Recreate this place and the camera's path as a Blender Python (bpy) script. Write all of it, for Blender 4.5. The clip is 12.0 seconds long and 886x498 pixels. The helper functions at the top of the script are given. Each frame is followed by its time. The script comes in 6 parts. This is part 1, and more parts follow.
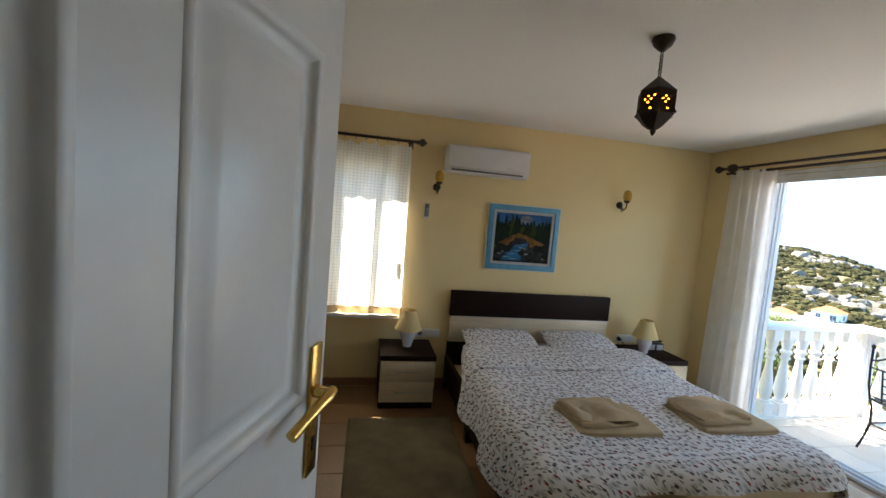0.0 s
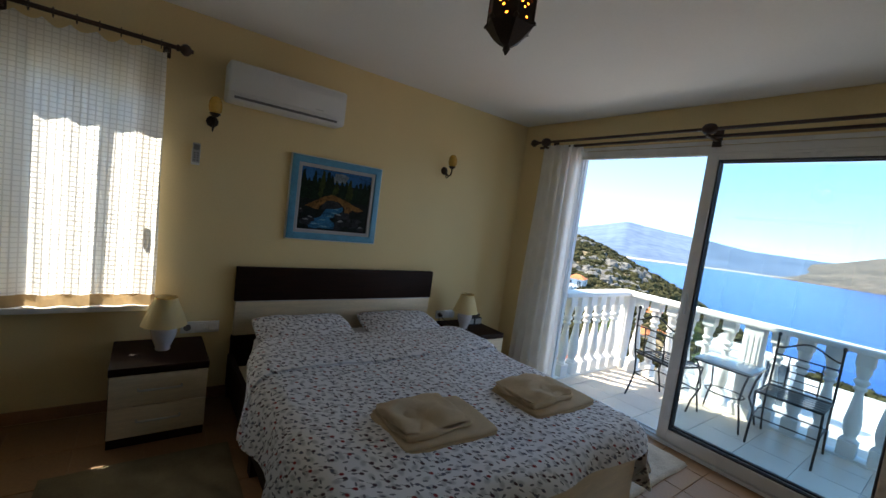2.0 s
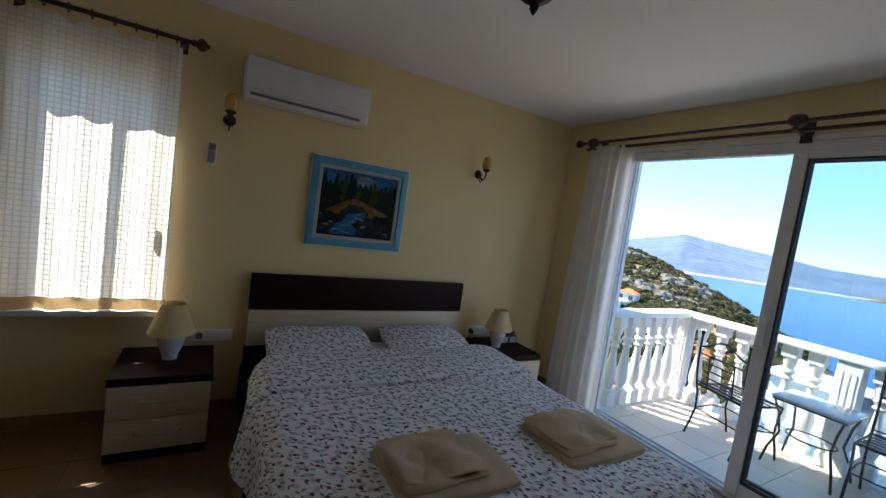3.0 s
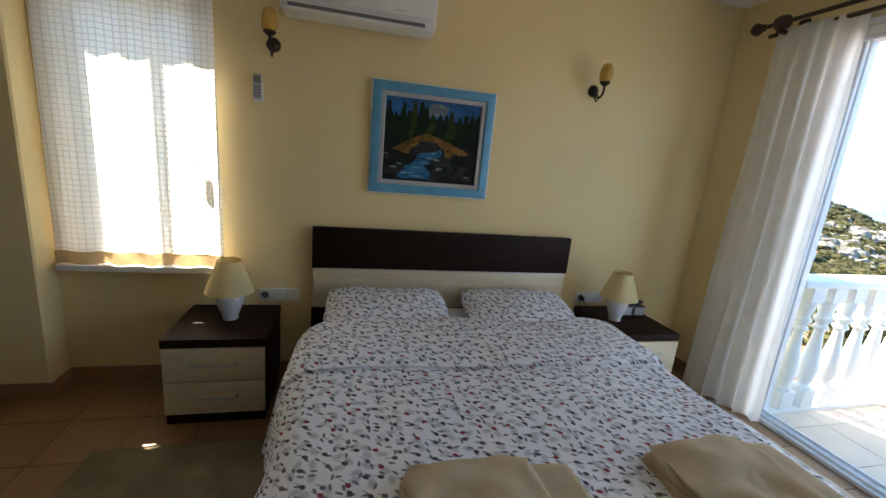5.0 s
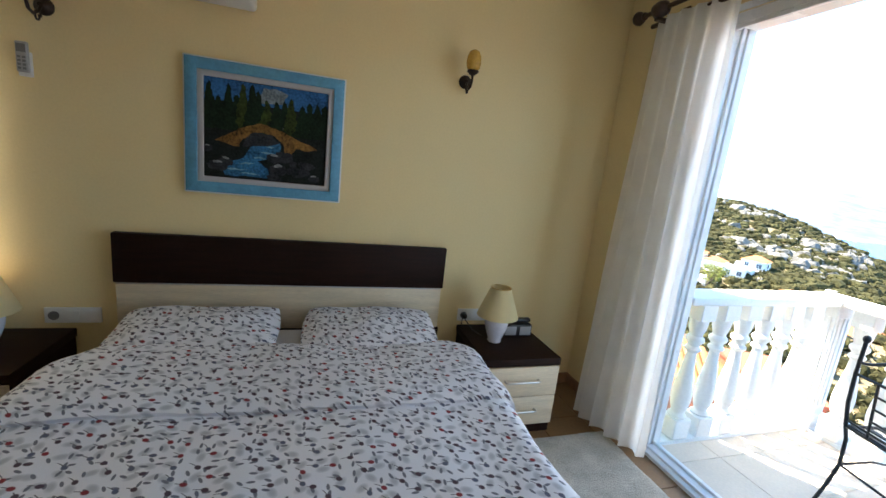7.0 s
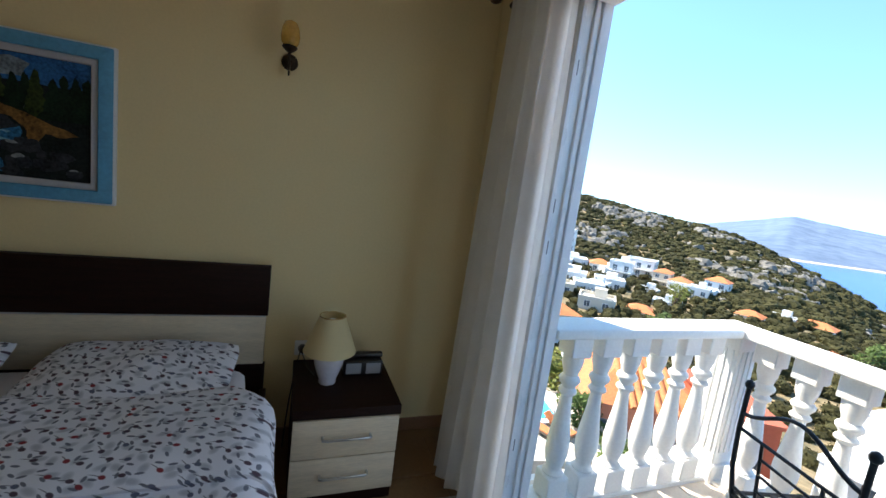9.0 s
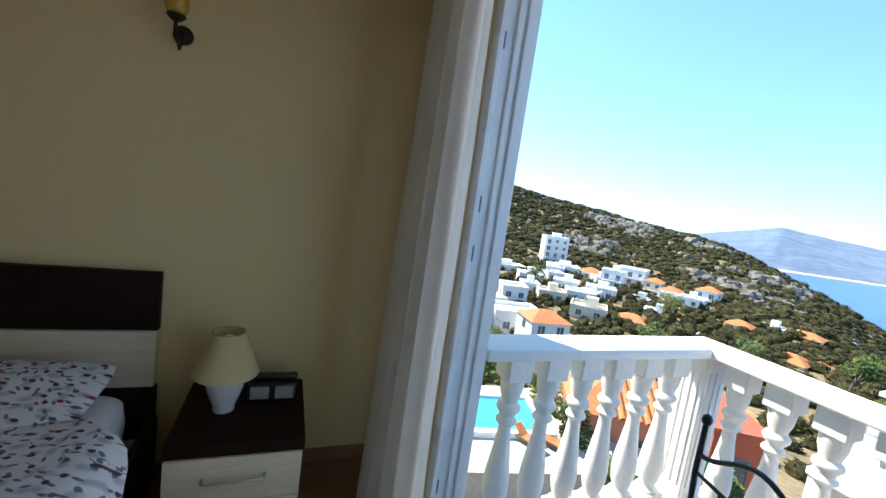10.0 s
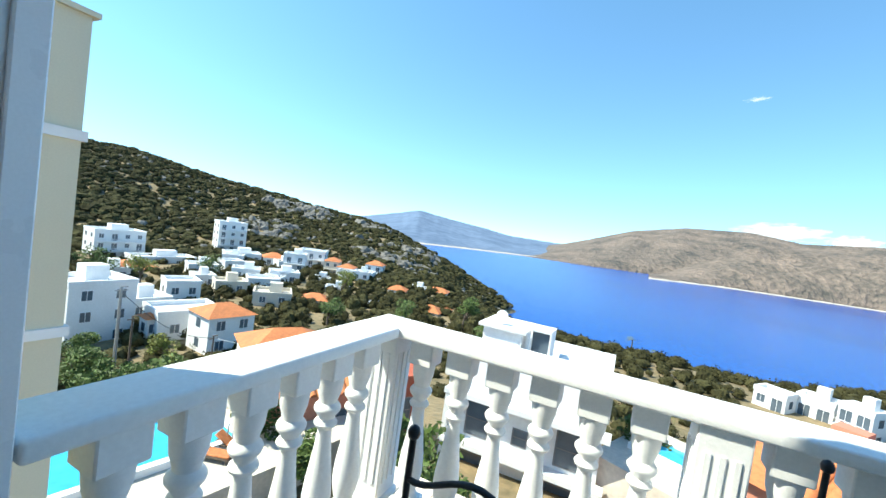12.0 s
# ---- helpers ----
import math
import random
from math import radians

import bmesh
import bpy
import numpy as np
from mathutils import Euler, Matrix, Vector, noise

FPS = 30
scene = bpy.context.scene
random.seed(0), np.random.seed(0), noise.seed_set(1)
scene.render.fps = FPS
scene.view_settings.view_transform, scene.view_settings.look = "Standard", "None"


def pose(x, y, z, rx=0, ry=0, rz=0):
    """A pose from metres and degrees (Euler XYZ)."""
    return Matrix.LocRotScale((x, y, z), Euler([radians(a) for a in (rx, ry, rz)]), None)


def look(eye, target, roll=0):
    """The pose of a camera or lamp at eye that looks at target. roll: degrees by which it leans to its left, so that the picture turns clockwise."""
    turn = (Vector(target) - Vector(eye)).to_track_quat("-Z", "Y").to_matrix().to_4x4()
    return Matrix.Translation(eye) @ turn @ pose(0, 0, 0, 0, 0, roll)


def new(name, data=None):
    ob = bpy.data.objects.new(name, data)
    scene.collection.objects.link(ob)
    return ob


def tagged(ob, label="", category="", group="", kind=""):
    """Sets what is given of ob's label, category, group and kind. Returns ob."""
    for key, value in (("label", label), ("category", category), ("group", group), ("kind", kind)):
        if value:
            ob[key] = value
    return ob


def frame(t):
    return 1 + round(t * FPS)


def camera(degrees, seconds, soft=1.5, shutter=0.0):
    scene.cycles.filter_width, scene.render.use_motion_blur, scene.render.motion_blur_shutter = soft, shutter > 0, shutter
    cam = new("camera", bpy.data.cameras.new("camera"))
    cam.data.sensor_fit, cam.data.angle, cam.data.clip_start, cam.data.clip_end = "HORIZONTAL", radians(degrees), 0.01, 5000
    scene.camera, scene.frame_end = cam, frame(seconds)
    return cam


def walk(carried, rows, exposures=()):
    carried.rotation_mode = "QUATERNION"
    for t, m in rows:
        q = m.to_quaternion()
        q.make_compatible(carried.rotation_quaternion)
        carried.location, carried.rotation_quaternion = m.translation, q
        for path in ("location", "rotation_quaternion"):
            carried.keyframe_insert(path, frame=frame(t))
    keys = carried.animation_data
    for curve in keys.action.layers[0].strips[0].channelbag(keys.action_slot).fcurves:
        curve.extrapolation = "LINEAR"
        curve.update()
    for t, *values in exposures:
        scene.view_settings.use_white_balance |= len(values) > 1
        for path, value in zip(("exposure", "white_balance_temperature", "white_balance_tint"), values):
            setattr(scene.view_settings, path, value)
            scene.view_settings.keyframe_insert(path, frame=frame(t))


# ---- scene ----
cam = camera(95.4, 12.0)

PATH = [
    (0, (-1.667, -3.712, 1.615), (-1.282, -1.755, 1.462), 4.8),
    (0.5, (-1.579, -3.571, 1.594), (-1.063, -1.643, 1.471), 6.0),
    (1, (-1.521, -3.403, 1.529), (-0.71, -1.58, 1.401), 7.4),
    (1.5, (-1.461, -3.209, 1.533), (-0.404, -1.515, 1.419), 8.2),
    (2, (-1.359, -3.097, 1.499), (-0.168, -1.5, 1.326), 7.6),
    (2.5, (-1.221, -2.995, 1.493), (-0.092, -1.354, 1.314), 7.6),
    (3, (-1.091, -2.92, 1.493), (-0.088, -1.196, 1.335), 8.3),
    (3.5, (-1.019, -2.766, 1.433), (-0.17, -0.965, 1.251), 9.2),
    (5.5, (-0.465, -2.394, 1.404), (-0.029, -0.504, 0.915), 4.5),
    (6, (-0.274, -2.352, 1.407), (0.253, -0.484, 0.925), 5.4),
    (6.5, (-0.085, -2.291, 1.414), (0.517, -0.439, 0.961), 7.0),
    (7, (0.107, -2.28, 1.406), (0.696, -0.408, 1.019), 6.3),
    (9, (0.92, -2.092, 1.409), (1.616, -0.239, 1.125), 7.5),
    (9.5, (1.134, -2.029, 1.409), (1.767, -0.15, 1.148), 7.4),
    (10, (1.291, -1.954, 1.404), (2.015, -0.106, 1.162), 8.1),
    (10.5, (1.373, -1.847, 1.385), (2.394, -0.144, 1.145), 8.1),
    (11, (1.473, -1.709, 1.39), (2.934, -0.353, 1.222), 7.8),
    (11.5, (1.585, -1.620, 1.36), (3.264, -0.547, 1.19), 8.4),
    (12, (1.706, -1.579, 1.334), (3.509, -0.72, 1.236), 8.1),
]
EXPOSURES = [(0, 2.8, 7500, 12), (1.0, 2.5, 7300, 12), (2.0, 1.8, 6800, 11), (3.0, 1.7, 6600, 11), (3.5, 1.8, 6900, 12), (5.5, 2.85, 7300, 11), (7.0, 2.85, 7200, 11), (9.0, 1.7, 6800, 11), (10.5, 1.5, 6700, 6), (12, 1.2, 6500, 1)]
walk(cam, [(t, look(eye, target, roll)) for t, eye, target, roll in PATH], EXPOSURES)

# ---- light and sky ----
SUN_TO = Vector((-0.50, 0.866, 1.19)).normalized()      # towards the sun
world = bpy.data.worlds.new("world")
scene.world = world
world.use_nodes = True
wn = world.node_tree.nodes
sky = wn.new("ShaderNodeTexSky")
sky.sky_type, sky.sun_disc = "NISHITA", False
sky.sun_elevation = math.asin(SUN_TO.z)
sky.sun_rotation = math.atan2(SUN_TO.x, SUN_TO.y)
sky.altitude, sky.air_density, sky.dust_density, sky.ozone_density = 60, 0.9, 0.0, 2.5
way = wn.new("ShaderNodeTexCoord")
lift = wn.new("ShaderNodeVectorMath")      # thins the white haze along the horizon
lift.operation = "ADD"
lift.inputs[1].default_value = (0, 0, 0.10)
unit = wn.new("ShaderNodeVectorMath")
unit.operation = "NORMALIZE"
world.node_tree.links.new(way.outputs["Generated"], lift.inputs[0])
world.node_tree.links.new(lift.outputs[0], unit.inputs[0])
world.node_tree.links.new(unit.outputs[0], sky.inputs[0])
deep = wn.new("ShaderNodeHueSaturation")
deep.inputs["Hue"].default_value, deep.inputs["Saturation"].default_value = 0.49, 1.1
world.node_tree.links.new(sky.outputs[0], deep.inputs["Color"])
world.node_tree.links.new(deep.outputs[0], wn["Background"].inputs[0])
wn["Background"].inputs[1].default_value = 0.15
sun_data = bpy.data.lights.new("sun", "SUN")
sun_data.energy, sun_data.angle, sun_data.color = 4.0, radians(0.53), (1, 0.94, 0.82)
sun = new("sun", sun_data)
sun.matrix_world = look(SUN_TO * 50, (0, 0, 0))
# added fill lamp in the balcony door's opening, boosts sky and balcony light indoors
fill_data = bpy.data.lights.new("door_fill", "AREA")
fill_data.shape, fill_data.size, fill_data.size_y = "RECTANGLE", 2.26, 2.08
fill_data.energy, fill_data.color = 1.9, (0.95, 0.98, 1.0)
fill_lamp = new("door_fill", fill_data)
fill_lamp.matrix_world = look((1.845, -1.83, 1.09), (0.0, -1.83, 1.09))


# ---- mesh helpers ----
def box(bm, x0, x1, y0, y1, z0, z1, bevel=0.0, seg=1):
    m = Matrix.Translation(((x0 + x1) / 2, (y0 + y1) / 2, (z0 + z1) / 2)) @ Matrix.Diagonal((abs(x1 - x0), abs(y1 - y0), abs(z1 - z0), 1))
    r = bmesh.ops.create_cube(bm, size=1, matrix=m)
    if bevel:
        edges = list({e for v in r["verts"] for e in v.link_edges})
        bmesh.ops.bevel(bm, geom=edges, offset=bevel, segments=seg, affect="EDGES", profile=0.5)
    return bm


def boxes(*rows, bevel=0.0, seg=1):
    bm = bmesh.new()
    for r in rows:
        box(bm, *r, bevel=bevel, seg=seg)
    return bm


def ring_box(outer, inner, d0, d1, axis="z"):
    """A closed rectangular frame: outer and inner (a0, a1, b0, b1), from d0 to d1 along the axis."""
    bm = bmesh.new()

    def loop(r, d):
        c = ((r[0], r[2]), (r[1], r[2]), (r[1], r[3]), (r[0], r[3]))
        return [bm.verts.new((a, b, d) if axis == "z" else (a, d, b)) for a, b in c]
    o0, o1, i0, i1 = loop(outer, d0), loop(outer, d1), loop(inner, d0), loop(inner, d1)
    for p, q in ((o0, o1), (i1, i0), (o1, i1), (i0, o0)):
        for k in range(4):
            bm.faces.new((p[k], p[(k + 1) % 4], q[(k + 1) % 4], q[k]))
    return bm


def lathe(profile, n=20, bm=None, m=None, sx=1.0):
    """A turned shape about z from (radius, height) pairs."""
    bm = bm or bmesh.new()
    rings = []
    for r, z in profile:
        rings.append([bm.verts.new((r * math.cos(a) * sx, r * math.sin(a), z)) for a in (2 * math.pi * i / n for i in range(n))])
    for a, b in zip(rings, rings[1:]):
        for i in range(n):
            bm.faces.new((a[i], a[(i + 1) % n], b[(i + 1) % n], b[i]))
    bm.faces.new(rings[0][::-1])
    bm.faces.new(rings[-1])
    if m is not None:
        bmesh.ops.transform(bm, matrix=m, verts=[v for ring in rings for v in ring])
    return bm


def tube(points, r, n=8, bm=None, closed=False, flat=1.0):
    """A round bar along points."""
    bm = bm or bmesh.new()
    pts = [Vector(p) for p in points]
    rings = []
    side = None
    for i, p in enumerate(pts):
        a = pts[i - 1] if (i or closed) else p
        b = pts[(i + 1) % len(pts)] if (i + 1 < len(pts) or closed) else p
        d = (b - a).normalized()
        if side is None:
            side = d.orthogonal().normalized()
        side = (side - d * side.dot(d)).normalized()
        up = d.cross(side)
        rr = r[i] if isinstance(r, (list, tuple)) else r
        rings.append([bm.verts.new(p + (side * math.cos(t) + up * math.sin(t) * flat) * rr) for t in (2 * math.pi * k / n for k in range(n))])
    pairs = list(zip(rings, rings[1:])) + ([(rings[-1], rings[0])] if closed else [])
    for a, b in pairs:
        for k in range(n):
            bm.faces.new((a[k], a[(k + 1) % n], b[(k + 1) % n], b[k]))
    if not closed:
        bm.faces.new(rings[0][::-1])
        bm.faces.new(rings[-1])
    return bm


def sheet(nu, nv, fn, bm=None, thick=0.0):
    """A grid surface from fn(u, v) with u, v in 0..1; thick gives it a back side."""
    bm = bm or bmesh.new()
    g = [[bm.verts.new(fn(i / nu, j / nv)) for j in range(nv + 1)] for i in range(nu + 1)]
    for i in range(nu):
        for j in range(nv):
            bm.faces.new((g[i][j], g[i + 1][j], g[i + 1][j + 1], g[i][j + 1]))
    if thick:
        bm.normal_update()
        bmesh.ops.solidify(bm, geom=bm.faces[:], thickness=thick)
    return bm


def mesh_of(name, bm, mat, smooth=None):
    bmesh.ops.recalc_face_normals(bm, faces=bm.faces[:])
    me = bpy.data.meshes.new(name)
    bm.to_mesh(me)
    bm.free()
    if mat:
        me.materials.append(mat)
    if smooth:
        me.shade_smooth()
        me.set_sharp_from_angle(angle=radians(smooth))
    return me


def part(name, bm, mat, parent, label="", smooth=40, at=None):
    ob = new(name, mesh_of(name, bm, mat, smooth))
    ob.parent = parent
    if at is not None:
        ob.matrix_basis = at
    if label:
        ob["label"] = label
    return ob


def thing(name, label, category, at=None, group="", kind=""):
    ob = new(name)
    ob.empty_display_size = 0.1
    if at is not None:
        ob.matrix_basis = at
    return tagged(ob, label, category, group, kind)


def solid(name, bm, mat, label, category, smooth=40, at=None, group="", kind=""):
    ob = new(name, mesh_of(name, bm, mat, smooth))
    if at is not None:
        ob.matrix_basis = at
    return tagged(ob, label, category, group, kind)


def structure(name, bm, mat, label, category, smooth=None):
    return solid(name, bm, mat, label, category, smooth, kind="structure")


# ---- materials ----
def material(name, color, rough=0.6, metal=0.0, var=0.12, scale=6.0, bump=0.15, grain=60.0, stretch=(1, 1, 1), spec=0.5, dist=0.004, per_object=0.0, dark=None, random_island=0.0):
    """Base colour with large stains and fine grain, and fine relief."""
    mat = bpy.data.materials.new(name)
    mat.use_nodes = True
    nt = mat.node_tree
    n, l = nt.nodes, nt.links
    b = n["Principled BSDF"]
    co = n.new("ShaderNodeTexCoord")
    mp = n.new("ShaderNodeMapping")
    mp.inputs["Scale"].default_value = stretch
    l.new(co.outputs["Object"], mp.inputs[0])
    big = n.new("ShaderNodeTexNoise")
    big.inputs["Scale"].default_value, big.inputs["Detail"].default_value = scale, 5
    fine = n.new("ShaderNodeTexNoise")
    fine.inputs["Scale"].default_value, fine.inputs["Detail"].default_value = grain, 4
    l.new(mp.outputs[0], big.inputs[0])
    l.new(mp.outputs[0], fine.inputs[0])
    add = n.new("ShaderNodeMath")
    add.operation = "MULTIPLY_ADD"
    add.inputs[1].default_value = 0.5
    l.new(fine.outputs[0], add.inputs[0])
    half = n.new("ShaderNodeMath")
    half.operation = "MULTIPLY"
    half.inputs[1].default_value = 0.5
    l.new(big.outputs[0], half.inputs[0])
    l.new(half.outputs[0], add.inputs[2])
    ramp = n.new("ShaderNodeValToRGB")
    lo = dark or [c * (1 - 2 * var) for c in color]
    hi = [min(1, c * (1 + var)) for c in color]
    ramp.color_ramp.elements[0].position, ramp.color_ramp.elements[1].position = 0.3, 0.68
    ramp.color_ramp.elements[0].color, ramp.color_ramp.elements[1].color = (*lo, 1), (*hi, 1)
    l.new(add.outputs[0], ramp.inputs[0])
    out = ramp.outputs[0]
    if per_object or random_island:
        if per_object:
            src = n.new("ShaderNodeObjectInfo").outputs["Random"]
        else:
            src = n.new("ShaderNodeNewGeometry").outputs["Random Per Island"]
        amount = per_object or random_island
        mr = n.new("ShaderNodeMapRange")
        mr.inputs[3].default_value, mr.inputs[4].default_value = 1 - amount, 1 + amount * 0.6
        l.new(src, mr.inputs[0])
        hs = n.new("ShaderNodeHueSaturation")
        l.new(mr.outputs[0], hs.inputs["Value"])
        l.new(out, hs.inputs["Color"])
        out = hs.outputs[0]
    l.new(out, b.inputs["Base Color"])
    rr = n.new("ShaderNodeMapRange")
    rr.inputs[3].default_value, rr.inputs[4].default_value = max(0.03, rough * 0.85), min(1, rough * 1.12)
    l.new(big.outputs[0], rr.inputs[0])
    l.new(rr.outputs[0], b.inputs["Roughness"])
    b.inputs["Metallic"].default_value = metal
    b.inputs["Specular IOR Level"].default_value = spec
    if bump:
        bp = n.new("ShaderNodeBump")
        bp.inputs["Strength"].default_value, bp.inputs["Distance"].default_value = bump, dist
        l.new(fine.outputs[0], bp.inputs["Height"])
        l.new(bp.outputs[0], b.inputs["Normal"])
    return mat


def glass_material(name, tint=(0.93, 0.97, 0.98)):
    """Thin clear pane: straight through, with a mirror sheen by angle."""
    mat = bpy.data.materials.new(name)
    mat.use_nodes = True
    n, l = mat.node_tree.nodes, mat.node_tree.links
    n.remove(n["Principled BSDF"])
    tr = n.new("ShaderNodeBsdfTransparent")
    tr.inputs[0].default_value = (*tint, 1)
    gl = n.new("ShaderNodeBsdfGlossy")
    gl.inputs["Roughness"].default_value = 0.0
    fr = n.new("ShaderNodeFresnel")
    fr.inputs[0].default_value = 1.5
    mx = n.new("ShaderNodeMixShader")
    l.new(fr.outputs[0], mx.inputs[0])
    l.new(tr.outputs[0], mx.inputs[1])
    l.new(gl.outputs[0], mx.inputs[2])
    l.new(mx.outputs[0], n["Material Output"].inputs[0])
    return mat


def cloth_material(name, color, through_light=0.4, bump=0.3, grain=300.0):
    """Thin cloth that lets part of the light through."""
    mat = material(name, color, rough=0.95, var=0.05, bump=bump, grain=grain, scale=8, spec=0.1, dist=0.001)
    n, l = mat.node_tree.nodes, mat.node_tree.links
    b = n["Principled BSDF"]
    tl = n.new("ShaderNodeBsdfTranslucent")
    src = b.inputs["Base Color"].links[0].from_socket
    l.new(src, tl.inputs[0])
    mx = n.new("ShaderNodeMixShader")
    mx.inputs[0].default_value = through_light
    l.new(b.outputs[0], mx.inputs[1])
    l.new(tl.outputs[0], mx.inputs[2])
    l.new(mx.outputs[0], n["Material Output"].inputs[0])
    return mat


WALL = material("yellow_wall_paint", (0.81, 0.645, 0.345), rough=0.75, var=0.03, scale=1.5, bump=0.25, grain=90, dist=0.002)
CEIL = material("white_ceiling_paint", (0.84, 0.83, 0.81), rough=0.85, var=0.02, scale=1.2, bump=0.2, grain=80, dist=0.002)
WHITE = material("white_gloss_paint", (0.78, 0.79, 0.80), rough=0.3, var=0.02, scale=3, bump=0.06, grain=40, dist=0.002)
PVC = material("white_pvc", (0.84, 0.84, 0.84), rough=0.28, var=0.03, scale=4, bump=0.03, grain=200)
FLOOR = material("terracotta_tile", (0.23, 0.122, 0.052), rough=0.42, var=0.12, scale=3, bump=0.1, grain=60, per_object=0.05, dist=0.002)
GROUT = material("grout", (0.27, 0.17, 0.09), rough=0.9, var=0.1, grain=150)
SKIRT = material("terracotta_skirting", (0.33, 0.17, 0.09), rough=0.4, var=0.12, scale=5, grain=80)
PLASTER = material("white_render", (0.86, 0.86, 0.845), rough=0.8, var=0.04, scale=2, bump=0.3, grain=70, dist=0.003)
DARKWOOD = material("dark_wenge_veneer", (0.019, 0.0065, 0.004), rough=0.6, spec=0.16, var=0.3, scale=3, grain=30, stretch=(1.5, 20, 20), bump=0.12, dist=0.001)
CREAM = material("cream_veneer", (0.68, 0.57, 0.41), rough=0.4, var=0.10, scale=3, grain=24, stretch=(1.2, 14, 14), bump=0.06, dist=0.001)

# ---- the room ----
XE = 1.86            # inner face of the balcony wall
XW = -2.75           # inner face of the wardrobe wall
YS = -3.74           # inner face of the corridor wall
HC = 2.53            # ceiling height
DY0, DY1, DH = -3.05, -0.66, 2.235      # opening to the balcony
WX0, WX1, WZ0, WZ1 = -2.02, -1.36, 0.70, 2.12   # window opening in the headboard wall

# headboard wall, with the window opening through it
structure("wall_north", boxes((XW - 0.2, WX0, 0, 0.2, -0.1, HC), (WX1, XE, 0, 0.2, -0.1, HC),
                              (WX0, WX1, 0, 0.2, -0.1, WZ0), (WX0, WX1, 0, 0.2, WZ1, HC)), WALL,
          "pale yellow painted bedroom wall behind the headboard", "wall")
structure("wall_pier", boxes((XW, -2.11, -0.16, -0.001, 0.0, HC), bevel=0.008), WALL, "pale yellow painted pier in the corner beside the window", "wall")
structure("wall_east", boxes((XE, XE + 0.15, DY1, 0, -0.1, HC), (XE, XE + 0.15, YS, DY0, -0.1, HC),
                             (XE, XE + 0.15, DY0, DY1, DH, HC)), WALL, "pale yellow painted wall with the balcony door opening", "wall")
structure("wall_west", boxes((XW - 0.2, XW, YS, 0, -0.1, HC)), WALL, "pale yellow painted wall behind the wardrobe", "wall")
OX0, OX1 = -2.045, -1.145
structure("wall_south", boxes((XW - 0.2, OX0, YS - 0.2, YS, -0.1, HC), (OX1, XE + 0.15, YS - 0.2, YS, -0.1, HC),
                              (OX0, OX1, YS - 0.2, YS, 2.12, HC)), WALL, "pale yellow painted wall with the bedroom doorway", "wall")
structure("ceiling", boxes((XW - 0.2, XE + 0.15, YS - 0.2, 0.0, HC, HC + 0.2)), CEIL, "white painted plaster ceiling", "ceiling")
structure("floor", boxes((XW - 0.2, XE + 0.15, YS - 0.2, 0.0, -0.12, -0.006)), GROUT, "terracotta tiled bedroom floor", "floor")
# corridor behind the doorway
structure("corridor_wall", boxes((-2.95, -2.75, -5.4, YS - 0.2, -0.1, HC), (0.2, 0.4, -5.4, YS - 0.2, -0.1, HC), (-2.95, 0.4, -5.6, -5.4, -0.1, HC)), WALL,
          "pale yellow painted corridor walls outside the bedroom", "wall")
structure("corridor_ceiling", boxes((-2.95, 0.4, -5.6, YS - 0.2, HC, HC + 0.2)), CEIL, "white painted corridor ceiling", "ceiling")
structure("corridor_floor", boxes((-2.95, 0.4, -5.6, YS - 0.2, -0.12, 0)), FLOOR, "terracotta tiled corridor floor", "floor")
# balcony
BX, BY = 3.20, -0.72
structure("balcony_floor", boxes((XE + 0.15, 3.5, -4.6, -0.45, -0.20, -0.03)), PLASTER, "pale tiled balcony floor", "floor")

# ---- more materials ----
BRASS = material("polished_brass", (0.72, 0.45, 0.13), rough=0.22, metal=1.0, var=0.15, scale=14, bump=0.05, grain=120)
BRONZE = material("aged_bronze", (0.035, 0.020, 0.013), rough=0.5, metal=0.5, var=0.3, scale=20, bump=0.3, grain=160, dist=0.001)
STEEL = material("brushed_steel", (0.55, 0.55, 0.55), rough=0.3, metal=1.0, var=0.1, grain=120)
BLACKIRON = material("black_wrought_iron", (0.02, 0.02, 0.022), rough=0.45, metal=0.4, var=0.3, grain=90, bump=0.3, dist=0.001)
RODWOOD = material("dark_turned_wood", (0.045, 0.02, 0.012), rough=0.4, var=0.3, scale=6, grain=60, stretch=(2, 14, 14))
PLASTIC = material("white_plastic", (0.74, 0.74, 0.73), rough=0.35, var=0.03, bump=0.02, grain=200)
PALEGREY = material("pale_grey_plastic", (0.36, 0.36, 0.37), rough=0.4, var=0.05, grain=200)
GREYPLASTIC = material("grey_plastic", (0.16, 0.16, 0.17), rough=0.4, var=0.1, grain=200)
BLACKPLASTIC = material("black_plastic", (0.012, 0.012, 0.013), rough=0.35, var=0.2, grain=200)
RUBBER = material("grey_rubber_seal", (0.05, 0.05, 0.055), rough=0.7, var=0.1)
SHADE = cloth_material("cream_lamp_shade", (0.86, 0.74, 0.44), 0.4)
CERAMIC = material("white_glazed_ceramic", (0.66, 0.64, 0.68), rough=0.18, var=0.05, scale=10, bump=0.03)
DRAPE = cloth_material("white_linen_drape", (0.92, 0.915, 0.90), 0.55)
HEM = cloth_material("tan_hem_band", (0.50, 0.36, 0.20), 0.35)
LINEN = material("white_cotton_sheet", (0.78, 0.78, 0.82), rough=0.95, var=0.04, scale=7, bump=0.3, grain=350, spec=0.1, dist=0.001)
TERRY = material("cream_terry_towel", (0.57, 0.45, 0.31), rough=1.0, var=0.14, scale=9, bump=0.9, grain=420, spec=0.05, dist=0.003)
